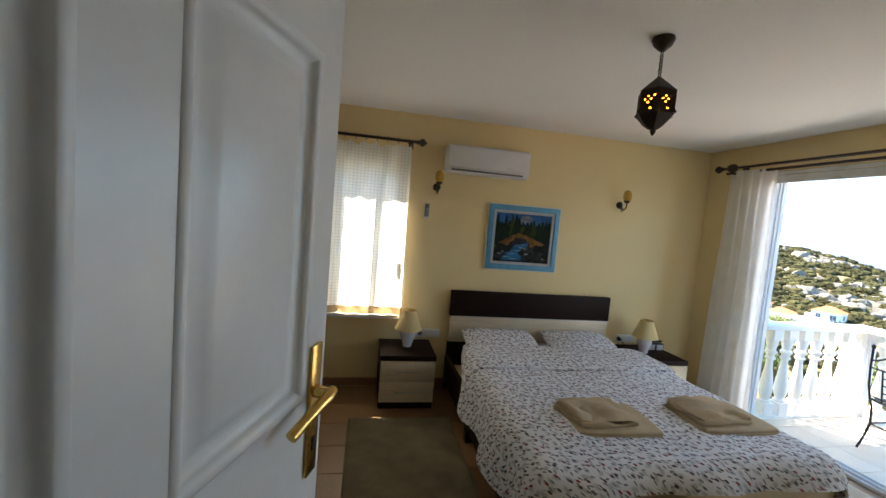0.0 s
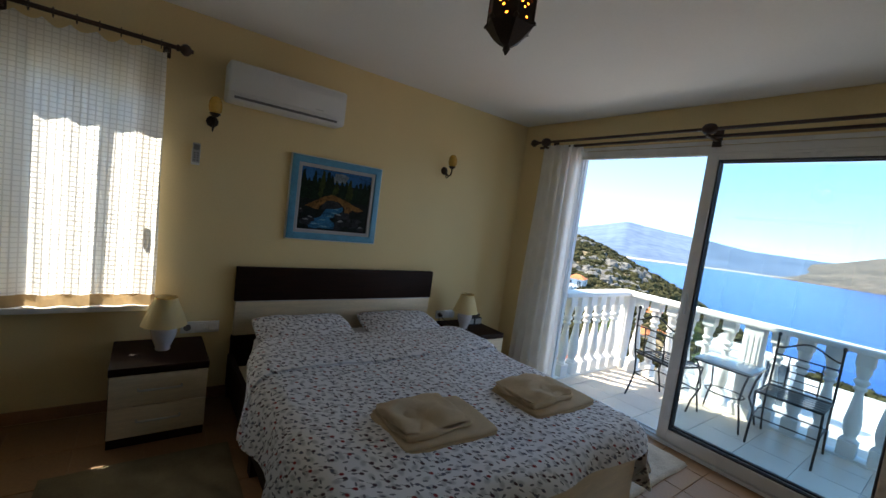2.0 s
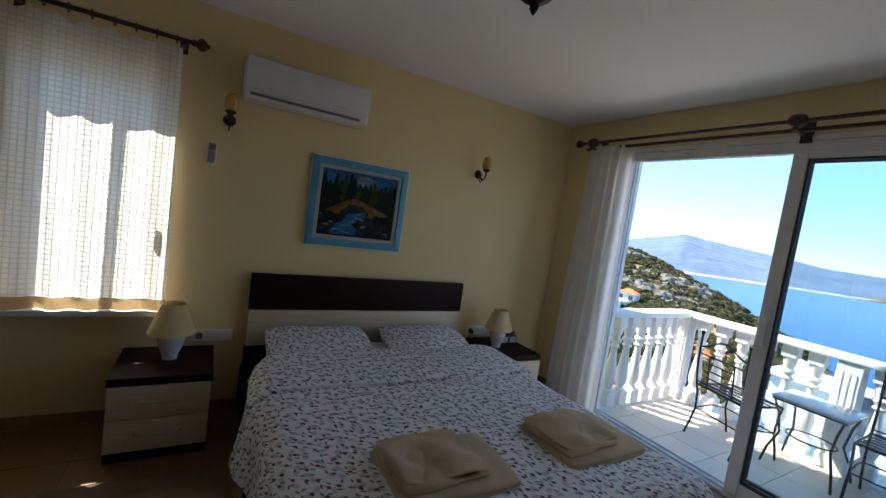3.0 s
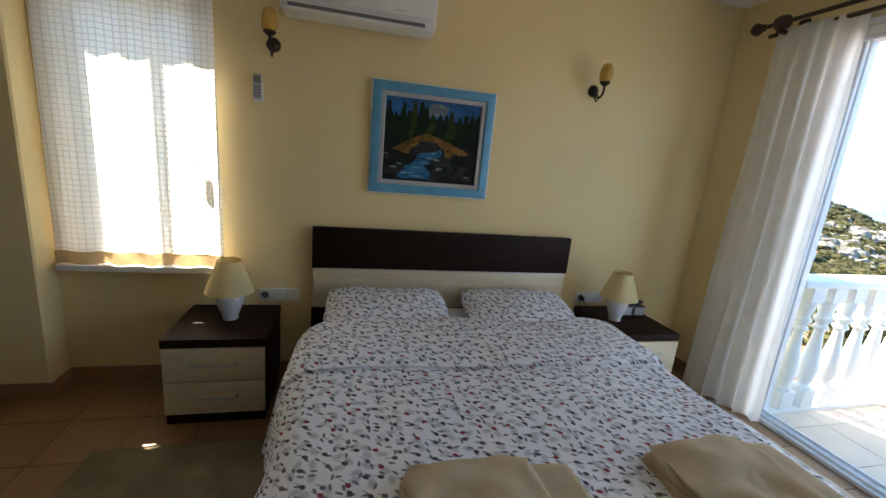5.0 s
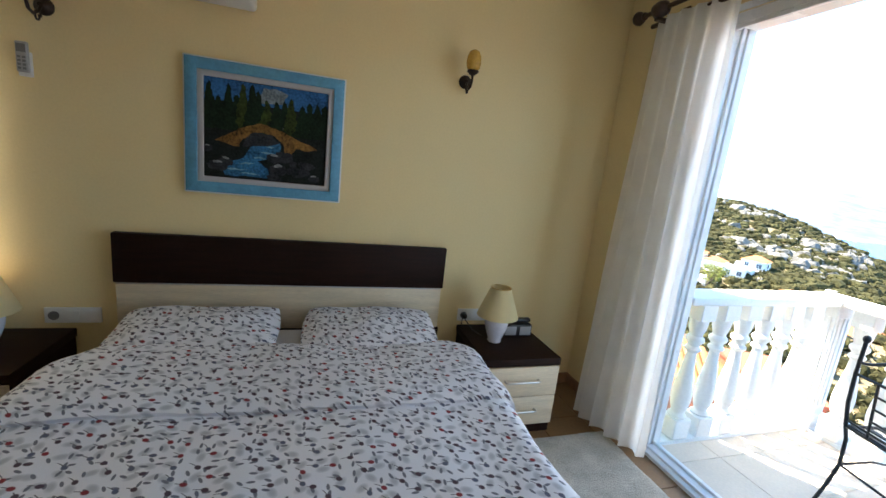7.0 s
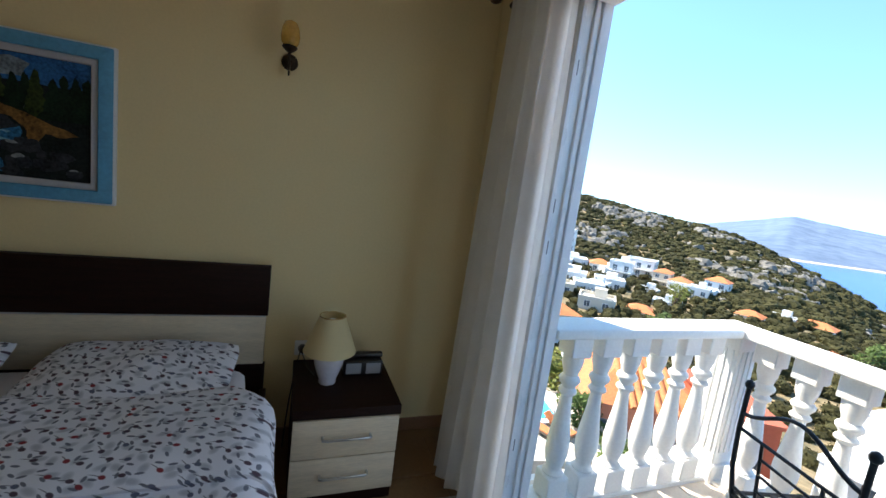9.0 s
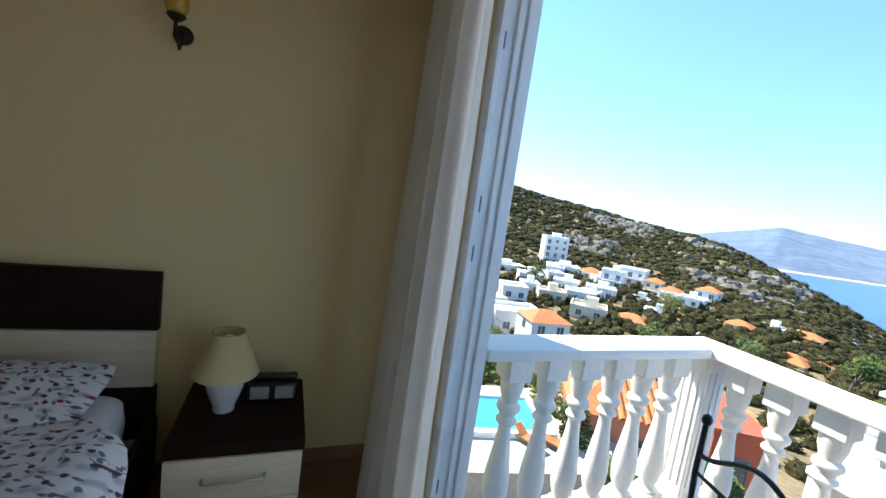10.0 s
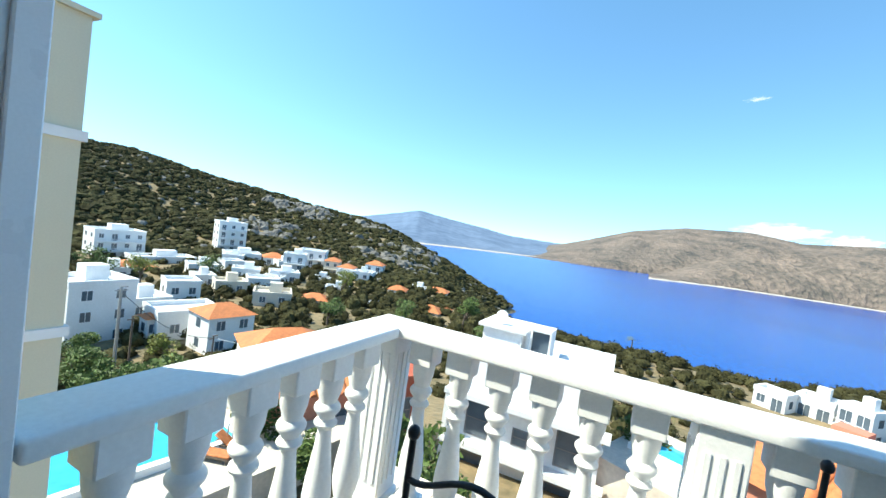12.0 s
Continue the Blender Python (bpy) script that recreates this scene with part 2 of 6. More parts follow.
RUGMAT = material("beige_pile_rug", (0.20, 0.165, 0.105), rough=1.0, var=0.2, scale=7, bump=1.0, grain=260, spec=0.05, dist=0.006)
SHAG = material("pale_grey_shag_rug", (0.52, 0.49, 0.43), rough=1.0, var=0.2, scale=9, bump=1.0, grain=150, spec=0.05, dist=0.01)
GLASS = glass_material("clear_glass")
AMBER = material("amber_glass", (0.80, 0.48, 0.10), rough=0.25, var=0.15, scale=20, bump=0.1)
AMBER.node_tree.nodes["Principled BSDF"].inputs["Transmission Weight"].default_value = 0.35
GLOSSBROWN = material("gloss_brown_lacquer", (0.060, 0.045, 0.040), rough=0.08, var=0.1, scale=2, bump=0.0)
MIRROR = material("silvered_mirror", (0.86, 0.88, 0.88), rough=0.012, metal=1.0, var=0.01, bump=0.0)
BALTILE = material("pale_balcony_tile", (0.76, 0.65, 0.54), rough=0.4, var=0.07, scale=4, bump=0.08, grain=70, per_object=0.06)
TABLETOP = material("pale_stone_tabletop", (0.60, 0.62, 0.62), rough=0.2, var=0.12, scale=9, bump=0.05)


def floral_material(name):
    """White cotton printed with small buds on bent stems, grey-blue leaves and faint shadows of flowers."""
    mat = material(name, (0.78, 0.79, 0.84), rough=0.95, var=0.03, scale=6, bump=0.25, grain=300, spec=0.1, dist=0.0015)
    n, l = mat.node_tree.nodes, mat.node_tree.links
    b = n["Principled BSDF"]
    out = b.inputs["Base Color"].links[0].from_socket

    def calc(op, x, y=None, z=None):
        m = n.new("ShaderNodeMath")
        m.operation = op
        for k, v in enumerate((x, y, z)):
            if v is None:
                continue
            if isinstance(v, (int, float)):
                m.inputs[k].default_value = v
            else:
                l.new(v, m.inputs[k])
        return m.outputs[0]

    # the cloth laid flat: height runs on into both directions
    co = n.new("ShaderNodeTexCoord")
    sep = n.new("ShaderNodeSeparateXYZ")
    l.new(co.outputs["Object"], sep.inputs[0])
    flat = n.new("ShaderNodeCombineXYZ")
    l.new(calc("MULTIPLY", calc("MULTIPLY_ADD", sep.outputs[2], 0.7, sep.outputs[0]), 0.76), flat.inputs[0])
    l.new(calc("MULTIPLY", calc("MULTIPLY_ADD", sep.outputs[2], 0.6, sep.outputs[1]), 0.76), flat.inputs[1])

    def motif(scale, shift, turn, spread):
        """Offsets from the motif's centre along and across it, and its random values."""
        mp = n.new("ShaderNodeVectorMath")
        mp.operation = "ADD"
        mp.inputs[1].default_value = shift
        l.new(flat.outputs[0], mp.inputs[0])
        v = n.new("ShaderNodeTexVoronoi")
        v.voronoi_dimensions = "2D"
        v.inputs["Scale"].default_value, v.inputs["Randomness"].default_value = scale, 0.75
        l.new(mp.outputs[0], v.inputs["Vector"])
        d = n.new("ShaderNodeVectorMath")
        d.operation = "SUBTRACT"
        l.new(mp.outputs[0], d.inputs[0])
        l.new(v.outputs["Position"], d.inputs[1])
        rnd = n.new("ShaderNodeSeparateColor")
        l.new(v.outputs["Color"], rnd.inputs[0])
        ro = n.new("ShaderNodeVectorRotate")
        ro.rotation_type = "Z_AXIS"
        l.new(d.outputs[0], ro.inputs["Vector"])
        l.new(calc("MULTIPLY_ADD", rnd.outputs[0], spread, turn), ro.inputs["Angle"])
        xy = n.new("ShaderNodeSeparateXYZ")
        l.new(ro.outputs[0], xy.inputs[0])
        return xy.outputs[0], xy.outputs[1], rnd.outputs

    def oval(x, y, long_, wide, soft, cx=0.0):
        e = calc("POWER", calc("DIVIDE", calc("ABSOLUTE", calc("ADD", x, -cx)), long_), 2)
        e = calc("ADD", e, calc("POWER", calc("DIVIDE", calc("ABSOLUTE", y), wide), 2))
        r = n.new("ShaderNodeMapRange")
        r.inputs[1].default_value, r.inputs[2].default_value, r.inputs[3].default_value, r.inputs[4].default_value = 1 - soft, 1 + soft, 1, 0
        l.new(e, r.inputs[0])
        return r.outputs[0]

    def mix(fac, base, color, amount=1.0):
        m = n.new("ShaderNodeMix")
        m.data_type = "RGBA"
        l.new(calc("MULTIPLY", fac, amount), m.inputs["Factor"])
        l.new(base, m.inputs[6])
        if isinstance(color, tuple):
            m.inputs[7].default_value = (*color, 1)
        else:
            l.new(color, m.inputs[7])
        return m.outputs[2]

    x, y, r = motif(25, (0.31, 0.17, 0), 0.2, 3.0)
    out = mix(oval(x, y, 0.013, 0.008, 0.8), out, (0.40, 0.42, 0.47), 0.75)
    x, y, r = motif(37, (0.07, 0.41, 0), -0.3, 2.2)
    out = mix(calc("MULTIPLY", oval(x, y, 0.0085, 0.0034, 0.35), calc("GREATER_THAN", r[1], 0.15)), out, (0.19, 0.20, 0.24))
    x, y, r = motif(24, (0, 0, 0), 0.15, 1.1)
    bend = calc("MULTIPLY_ADD", calc("MULTIPLY", x, x), 9.0, y)
    stem = oval(x, bend, 0.0125, 0.0011, 0.4, -0.013)
    out = mix(stem, out, (0.16, 0.16, 0.18), 0.9)
    ramp = n.new("ShaderNodeValToRGB")
    ramp.color_ramp.interpolation = "CONSTANT"
    ramp.color_ramp.elements[0].color = (0.10, 0.07, 0.09, 1)
    ramp.color_ramp.elements[1].position, ramp.color_ramp.elements[1].color = 0.50, (0.28, 0.055, 0.065, 1)
    e = ramp.color_ramp.elements.new(0.72)
    e.color = (0.13, 0.14, 0.20, 1)
    l.new(r[2], ramp.inputs[0])
    out = mix(oval(x, y, 0.0072, 0.0056, 0.35), out, ramp.outputs[0])
    l.new(out, b.inputs["Base Color"])
    return mat


FLORAL = floral_material("floral_cotton")


def sheer_material(name):
    """Sheer white net with a fine woven check."""
    mat = bpy.data.materials.new(name)
    mat.use_nodes = True
    n, l = mat.node_tree.nodes, mat.node_tree.links
    n.remove(n["Principled BSDF"])
    co = n.new("ShaderNodeTexCoord")
    sep = n.new("ShaderNodeSeparateXYZ")
    l.new(co.outputs["Object"], sep.inputs[0])
    lines = []
    for axis, pitch in ((0, 0.031), (2, 0.027)):
        pp = n.new("ShaderNodeMath")
        pp.operation = "PINGPONG"
        pp.inputs[1].default_value = pitch / 2
        l.new(sep.outputs[axis], pp.inputs[0])
        lt = n.new("ShaderNodeMath")
        lt.operation = "LESS_THAN"
        lt.inputs[1].default_value = 0.0030
        l.new(pp.outputs[0], lt.inputs[0])
        lines.append(lt.outputs[0])
    mxl = n.new("ShaderNodeMath")
    mxl.operation = "MAXIMUM"
    l.new(lines[0], mxl.inputs[0])
    l.new(lines[1], mxl.inputs[1])
    df = n.new("ShaderNodeBsdfDiffuse")
    df.inputs[0].default_value = (0.62, 0.61, 0.60, 1)
    tl = n.new("ShaderNodeBsdfTranslucent")
    tl.inputs[0].default_value = (0.90, 0.90, 0.89, 1)
    cl = n.new("ShaderNodeMixShader")
    weave = n.new("ShaderNodeMapRange")      # the check threads are denser than the net between them
    weave.inputs[3].default_value, weave.inputs[4].default_value = 0.74, 0.24
    l.new(mxl.outputs[0], weave.inputs[0])
    l.new(weave.outputs[0], cl.inputs[0])
    l.new(df.outputs[0], cl.inputs[1])
    l.new(tl.outputs[0], cl.inputs[2])
    tr = n.new("ShaderNodeBsdfTransparent")
    fac = n.new("ShaderNodeMapRange")
    fac.inputs[3].default_value, fac.inputs[4].default_value = 0.99, 1.0
    l.new(mxl.outputs[0], fac.inputs[0])
    mx = n.new("ShaderNodeMixShader")
    l.new(fac.outputs[0], mx.inputs[0])
    l.new(tr.outputs[0], mx.inputs[1])
    l.new(cl.outputs[0], mx.inputs[2])
    l.new(mx.outputs[0], n["Material Output"].inputs[0])
    return mat


SHEER = sheer_material("sheer_check_net")


def glow_material(name, color, strength):
    mat = bpy.data.materials.new(name)
    mat.use_nodes = True
    b = mat.node_tree.nodes["Principled BSDF"]
    b.inputs["Base Color"].default_value = (*color, 1)
    b.inputs["Emission Color"].default_value = (*color, 1)
    b.inputs["Emission Strength"].default_value = strength
    return mat


def slab(w, d, h, n=14, p=6.0, q=3.0, wrinkle=0.0, freq=6.0, seed=0.0, bm=None, m=None, sag=0.0):
    """A soft cushion or folded cloth, centred, with rounded rims."""
    bm = bm or bmesh.new()
    made = []
    for side in (1, -1):
        g = []
        for i in range(n + 1):
            row = []
            for j in range(n + 1):
                u, v = 2 * i / n - 1, 2 * j / n - 1
                u, v = math.copysign(1 - (1 - abs(u)) ** 1.6, u), math.copysign(1 - (1 - abs(v)) ** 1.6, v)
                k = max(0.0, (1 - abs(u) ** p)) ** (1 / q) * max(0.0, (1 - abs(v) ** p)) ** (1 / q)
                rnd = 1 - 0.06 * (abs(u) * abs(v)) ** 3
                x, y = u * w / 2 * rnd, v * d / 2 * rnd
                z = side * h / 2 * k + sag * (u * u - 0.5)
                if wrinkle:
                    z += wrinkle * noise.noise((x * freq + seed, y * freq * 1.3, side + seed)) * k
                    x += wrinkle * 0.8 * noise.noise((y * freq, seed, 3.1))
                    y += wrinkle * 0.8 * noise.noise((x * freq, seed, 7.7))
                row.append(bm.verts.new((x, y, z)))
            g.append(row)
        made += [v for r in g for v in r]
        for i in range(n):
            for j in range(n):
                bm.faces.new((g[i][j], g[i + 1][j], g[i + 1][j + 1], g[i][j + 1]))
    bmesh.ops.remove_doubles(bm, verts=made, dist=1e-5)
    if m is not None:
        bmesh.ops.transform(bm, matrix=m, verts=[v for v in made if v.is_valid])
    return bm


# ---- entrance door leaf, standing open ----
LEAF_W = 0.83
HINGE = (-2.022, -3.722)
door = thing("door_1", "white painted panelled door leaf standing open, brass lever handle", "door",
             Matrix.Translation((*HINGE, 0.012)) @ Matrix.Rotation(math.atan2(0.94, 0.342), 4, "Z"), kind="structure")
DCOLS = ((LEAF_W - 0.726, LEAF_W - 0.446), (LEAF_W - 0.352, LEAF_W - 0.069))
DROWS = ((0.20, 1.06), (1.27, 1.85))
ys = 0.026
part("leaf", boxes((0, LEAF_W, 0.004, ys, 0, 2.04)), WHITE, door)
for x0, x1 in ((0, DCOLS[0][0]), (DCOLS[0][1], DCOLS[1][0]), (DCOLS[1][1], LEAF_W)):
    part("stile", boxes((x0, x1, -0.012, 0.004, 0, 2.04)), WHITE, door)
for x0, x1 in DCOLS:
    for z0, z1 in ((0, DROWS[0][0]), (DROWS[0][1], DROWS[1][0]), (DROWS[1][1], 2.04)):
        part("rail", boxes((x0, x1, -0.012, 0.004, z0, z1)), WHITE, door)


def door_panel(x0, x1, z0, z1):
    """A sunk moulding round a raised field, as rings stepping inwards."""
    bm = bmesh.new()
    rings = []
    for inset, y in ((0.0, -0.012), (0.003, -0.0155), (0.009, -0.0165), (0.014, -0.014), (0.019, -0.007), (0.024, -0.001), (0.031, 0.002), (0.040, 0.001), (0.052, -0.005), (0.060, -0.008), (0.066, -0.009)):
        rings.append([bm.verts.new(c) for c in ((x0 + inset, y, z0 + inset), (x1 - inset, y, z0 + inset), (x1 - inset, y, z1 - inset), (x0 + inset, y, z1 - inset))])
    for p, q in zip(rings, rings[1:]):
        for k in range(4):
            bm.faces.new((p[k], p[(k + 1) % 4], q[(k + 1) % 4], q[k]))
    bm.faces.new(rings[-1])
    part("raised_panel", bm, WHITE, door, smooth=50)


for x0, x1 in DCOLS:
    for z0, z1 in DROWS:
        door_panel(x0, x1, z0, z1)
plate = part("handle_plate", boxes((LEAF_W - 0.058, LEAF_W - 0.020, -0.019, -0.012, 1.12, 1.362), bevel=0.0034, seg=2), BRASS, door, "polished brass handle plate with a keyhole")
bm = lathe([(0.011, 0), (0.012, 0.012), (0.009, 0.020), (0.010, 0.040)], 14, m=Matrix.Translation((LEAF_W - 0.039, -0.012, 1.276)) @ Matrix.Rotation(radians(90), 4, "X"))
tube([(LEAF_W - 0.030, -0.048, 1.279), (LEAF_W - 0.055, -0.050, 1.277), (LEAF_W - 0.090, -0.047, 1.272), (LEAF_W - 0.125, -0.043, 1.264), (LEAF_W - 0.155, -0.038, 1.254)], [0.009, 0.0105, 0.0095, 0.0085, 0.0095], 12, bm, flat=0.8)
part("lever", bm, BRASS, plate, smooth=60)
bm = boxes((LEAF_W - 0.043, LEAF_W - 0.035, -0.0205, -0.019, 1.165, 1.190))
part("keyhole", bm, BLACKPLASTIC, plate)
structure("door_frame", boxes((OX0, OX0 + 0.035, YS - 0.21, YS + 0.012, 0, 2.12), (OX1 - 0.035, OX1, YS - 0.21, YS + 0.012, 0, 2.12), (OX0 + 0.035, OX1 - 0.035, YS - 0.21, YS + 0.012, 2.085, 2.12),
                              (OX0 - 0.07, OX0, YS, YS + 0.014, 0, 2.19), (OX1, OX1 + 0.07, YS, YS + 0.014, 0, 2.19), (OX0, OX1, YS, YS + 0.014, 2.12, 2.19), bevel=0.002), WHITE,
          "white painted door frame and architrave", "door frame")

# ---- window in the headboard wall ----
win = thing("window_1", "white plastic casement window behind a sheer curtain", "window", kind="structure")
part("window_frame", boxes((WX0, WX0 + 0.03, 0.08, 0.14, WZ0, WZ1), (WX1 - 0.03, WX1, 0.08, 0.14, WZ0, WZ1), (WX0 + 0.03, WX1 - 0.03, 0.08, 0.14, WZ0, WZ0 + 0.05),
                           (WX0 + 0.03, WX1 - 0.03, 0.08, 0.14, WZ1 - 0.05, WZ1), bevel=0.004), PVC, win)
wm = (WX0 + WX1) / 2 + 0.02
for a, b in ((WX0 + 0.032, wm - 0.002), (wm + 0.002, WX1 - 0.032)):
    sash = part("sash", boxes((a, a + 0.022, 0.09, 0.115, WZ0 + 0.052, WZ1 - 0.052), (b - 0.022, b, 0.09, 0.115, WZ0 + 0.052, WZ1 - 0.052),
                              (a + 0.022, b - 0.022, 0.09, 0.115, WZ0 + 0.052, WZ0 + 0.097), (a + 0.022, b - 0.022, 0.09, 0.115, WZ1 - 0.097, WZ1 - 0.052), bevel=0.004), PVC, win)
    pane = part("pane", boxes((a + 0.02, b - 0.02, 0.098, 0.102, WZ0 + 0.09, WZ1 - 0.09)), GLASS, sash)
    pane.visible_shadow = False
part("window_handle", boxes((WX1 - 0.085, WX1 - 0.060, 0.045, 0.068, 1.26, 1.38), bevel=0.005, seg=2), PLASTIC, win)
part("window_sill", boxes((WX0 - 0.05, WX1 + 0.05, -0.098, 0.078, WZ0 - 0.035, WZ0 - 0.002), bevel=0.005, seg=2), PVC, win)
# roof eave over the window, with a row of pan tiles
TILE_RED = material("red_roof_tile", (0.50, 0.17, 0.07), rough=0.75, var=0.25, scale=2.0, bump=0.4, grain=30, per_object=0.1, random_island=0.2)
EAVE_Y, EAVE_Z = 0.90, 3.36
eave = thing("roof_eave", "red clay pan tiles on the villa's overhanging white eave", "roof", kind="structure")
part("eave_board", boxes((-4.5, 0.6, 0.2, EAVE_Y - 0.06, EAVE_Z - 0.04, EAVE_Z + 0.04)), PLASTER, eave)
bm0 = sheet(8, 4, lambda u, v: (0.11 * math.cos(math.pi * u), -0.55 * v, 0.07 * math.sin(math.pi * u) + 0.25 * v), thick=0.012)
tile_mesh = mesh_of("roof_tile", bm0, TILE_RED, 60)
for i in range(23):
    ob = new("roof_tile", tile_mesh)
    ob.parent = eave
    ob.matrix_basis = Matrix.Translation((-4.4 + 0.22 * i, EAVE_Y, EAVE_Z + 0.02))
# unseen roof block; height and notched corner set its shadow on the balcony rails
structure("roof", boxes((-4.5, XE, -6.0, 0.2, HC + 0.21, 3.9), (XE, XE + 0.15, -6.0, 0.0, HC + 0.21, 3.9)), PLASTER, "white rendered roof block of the villa, out of view, shading the balcony", "roof")


# ---- curtains and rods ----
def wavy(x0, x1, y, z0, z1, folds, depth, flare=0.0, seed=0.0, mat=SHEER, thick=0.0, nu=120, nv=24, along="x", sagtop=0.0, lean=0.0):
    def fn(u, v):
        z = z1 + (z0 - z1) * v
        ph = u * folds * 2 * math.pi
        amp = depth * (0.55 + 0.45 * noise.noise((u * 5 + seed, v * 1.2, 1))) * (0.6 + 0.7 * v)
        s = x0 + (x1 - x0) * u + flare * v * (u - 0.5) * 2 + lean * v
        s += 0.006 * noise.noise((u * 9, v * 3 + seed, 4))
        w = y + amp * math.sin(ph + 1.3 * noise.noise((u * 3, v * 1.5, seed)))
        if sagtop:
            z -= sagtop * (1 - v) ** 6 * abs(math.sin(u * math.pi * 7)) * (0.7 + 0.8 * noise.noise((u * 4, seed, 6)))
        return (s, w, z) if along == "x" else (w, s, z)
    return sheet(nu, nv, fn, thick=thick)


net = thing("sheer_curtain", "sheer white checked net curtain with a tan hem", "curtain")
part("net", wavy(-2.045, -1.310, -0.088, 0.770, 2.225, 5, 0.020, flare=0.022, seed=2, sagtop=0.035), SHEER, net, smooth=80)
part("hem_band", wavy(-2.067, -1.288, -0.088, 0.703, 0.772, 5, 0.022, seed=2, nv=4), HEM, net, "tan woven hem band", smooth=80)


def finial(at, d):
    m = Matrix.Translation(at) @ Vector(d).to_track_quat("Z", "Y").to_matrix().to_4x4()
    return lathe([(0.012, 0), (0.020, 0.006), (0.020, 0.014), (0.014, 0.02), (0.030, 0.035), (0.036, 0.05), (0.030, 0.066), (0.014, 0.078), (0.010, 0.09)], 16, m=m)


rod = thing("curtain_rod", "dark turned wooden curtain rod with ball finials above the window", "curtain rod")
part("rod", tube([(-2.06, -0.095, 2.262), (-1.27, -0.095, 2.262)], 0.013, 12), RODWOOD, rod, smooth=60)
part("finial", finial((-2.03, -0.095, 2.262), (-1, 0, 0)), RODWOOD, rod, smooth=60)
part("finial", finial((-1.27, -0.095, 2.262), (1, 0, 0)), RODWOOD, rod, smooth=60)
for x in (-2.0, -1.31):
    part("bracket", boxes((x - 0.012, x + 0.012, -0.10, 0.0, 2.235, 2.25), (x - 0.02, x + 0.02, -0.012, 0.0, 2.21, 2.29), bevel=0.003), RODWOOD, rod)
for i in range(8):
    x = -1.98 + 0.64 * i / 7
    ring = [(x, -0.095 + 0.019 * math.cos(a), 2.258 + 0.024 * math.sin(a)) for a in (2 * math.pi * k / 14 for k in range(14))]
    part("curtain_ring", tube(ring, 0.0028, 6, closed=True), RODWOOD, rod, smooth=60)

rail2 = thing("curtain_rod", "double dark wooden curtain rod above the balcony door", "curtain rod")
for x, z in ((1.70, 2.31), (1.77, 2.275)):
    part("rod", tube([(x, -0.30, z), (x, -3.2, z)], 0.012, 12), RODWOOD, rail2, smooth=60)
for y in (-0.42, -1.84, -3.1):
    part("bracket", boxes((1.68, XE, y - 0.014, y + 0.014, 2.255, 2.272), (XE - 0.014, XE, y - 0.03, y + 0.03, 2.22, 2.35), bevel=0.003), RODWOOD, rail2)
    bm = lathe([(0.012, -0.05), (0.034, -0.03), (0.04, 0), (0.034, 0.03), (0.012, 0.05)], 16, m=Matrix.Translation((1.70, y, 2.31)) @ Matrix.Rotation(radians(90), 4, "X"))
    part("rod_collar", bm, RODWOOD, rail2, smooth=60)
part("finial", finial((1.70, -0.32, 2.31), (0, 1, 0)), RODWOOD, rail2, smooth=60)

drape = thing("drape", "long white linen drape gathered beside the balcony door", "curtain")


def drape_point(u, v, z0=0.03, z1=2.262, amp=1.0):
    z = z1 + (z0 - z1) * v
    y = -0.385 - 0.40 * u - 0.05 * v * (u - 0.15)
    x = 1.735 - 0.065 * v * (1 - u) + 0.065 * u ** 3
    k = 0.030 * (0.55 + 0.6 * v) * (0.75 + 0.5 * noise.noise((u * 4, v * 1.1, 5))) * amp
    x += k * math.sin(u * 31 + 1.5 * noise.noise((u * 3, v * 1.3, 8)))
    y += 0.012 * noise.noise((u * 8, v * 2.5, 2)) + 0.4 * k * math.sin(u * 31 + 1.9)
    return (x, y, z)


part("cloth", sheet(130, 44, drape_point), DRAPE, drape, smooth=80)
part("heading_tape", sheet(90, 3, lambda u, v: drape_point(u, 0.0, amp=0.8)[:2] + (2.285 - 0.085 * v,)), DRAPE, drape, smooth=80)

# ---- balcony sliding door ----
sl = thing("sliding_door", "white plastic sliding balcony door, one leaf slid open", "door", kind="structure")
FX0, FX1 = XE + 0.005, XE + 0.145
part("jamb", boxes((FX0, FX1, DY1 - 0.042, DY1, -0.02, DH), (FX0, FX0 + 0.02, DY1 - 0.055, DY1 - 0.042, -0.02, DH), (FX0 + 0.06, FX0 + 0.08, DY1 - 0.055, DY1 - 0.042, -0.02, DH),
                   (FX1 - 0.045, FX1, DY1 - 0.055, DY1 - 0.042, -0.02, DH), bevel=0.003), PVC, sl)
part("jamb", boxes((FX0, FX1, DY0, DY0 + 0.055, -0.02, DH), bevel=0.003), PVC, sl)
part("head", boxes((FX0, FX1, DY0 + 0.055, DY1 - 0.055, DH - 0.05, DH), (FX0, FX0 + 0.02, DY0 + 0.055, DY1 - 0.055, DH - 0.07, DH - 0.05), bevel=0.003), PVC, sl)
part("sill_track", boxes((FX0, FX1, DY0 + 0.055, DY1 - 0.055, -0.02, 0.02), (FX0 + 0.03, FX0 + 0.036, DY0 + 0.055, DY1 - 0.055, 0.02, 0.036),
                         (FX0 + 0.095, FX0 + 0.101, DY0 + 0.055, DY1 - 0.055, 0.02, 0.036), bevel=0.002), PVC, sl)
for z in (0.35, 1.235, 1.406, 1.94):
    part("strike_plate", boxes((FX0 + 0.02, FX0 + 0.030, DY1 - 0.047, DY1 - 0.041, z - 0.028, z + 0.028), bevel=0.002), GREYPLASTIC, sl, "small dark keeper plate")
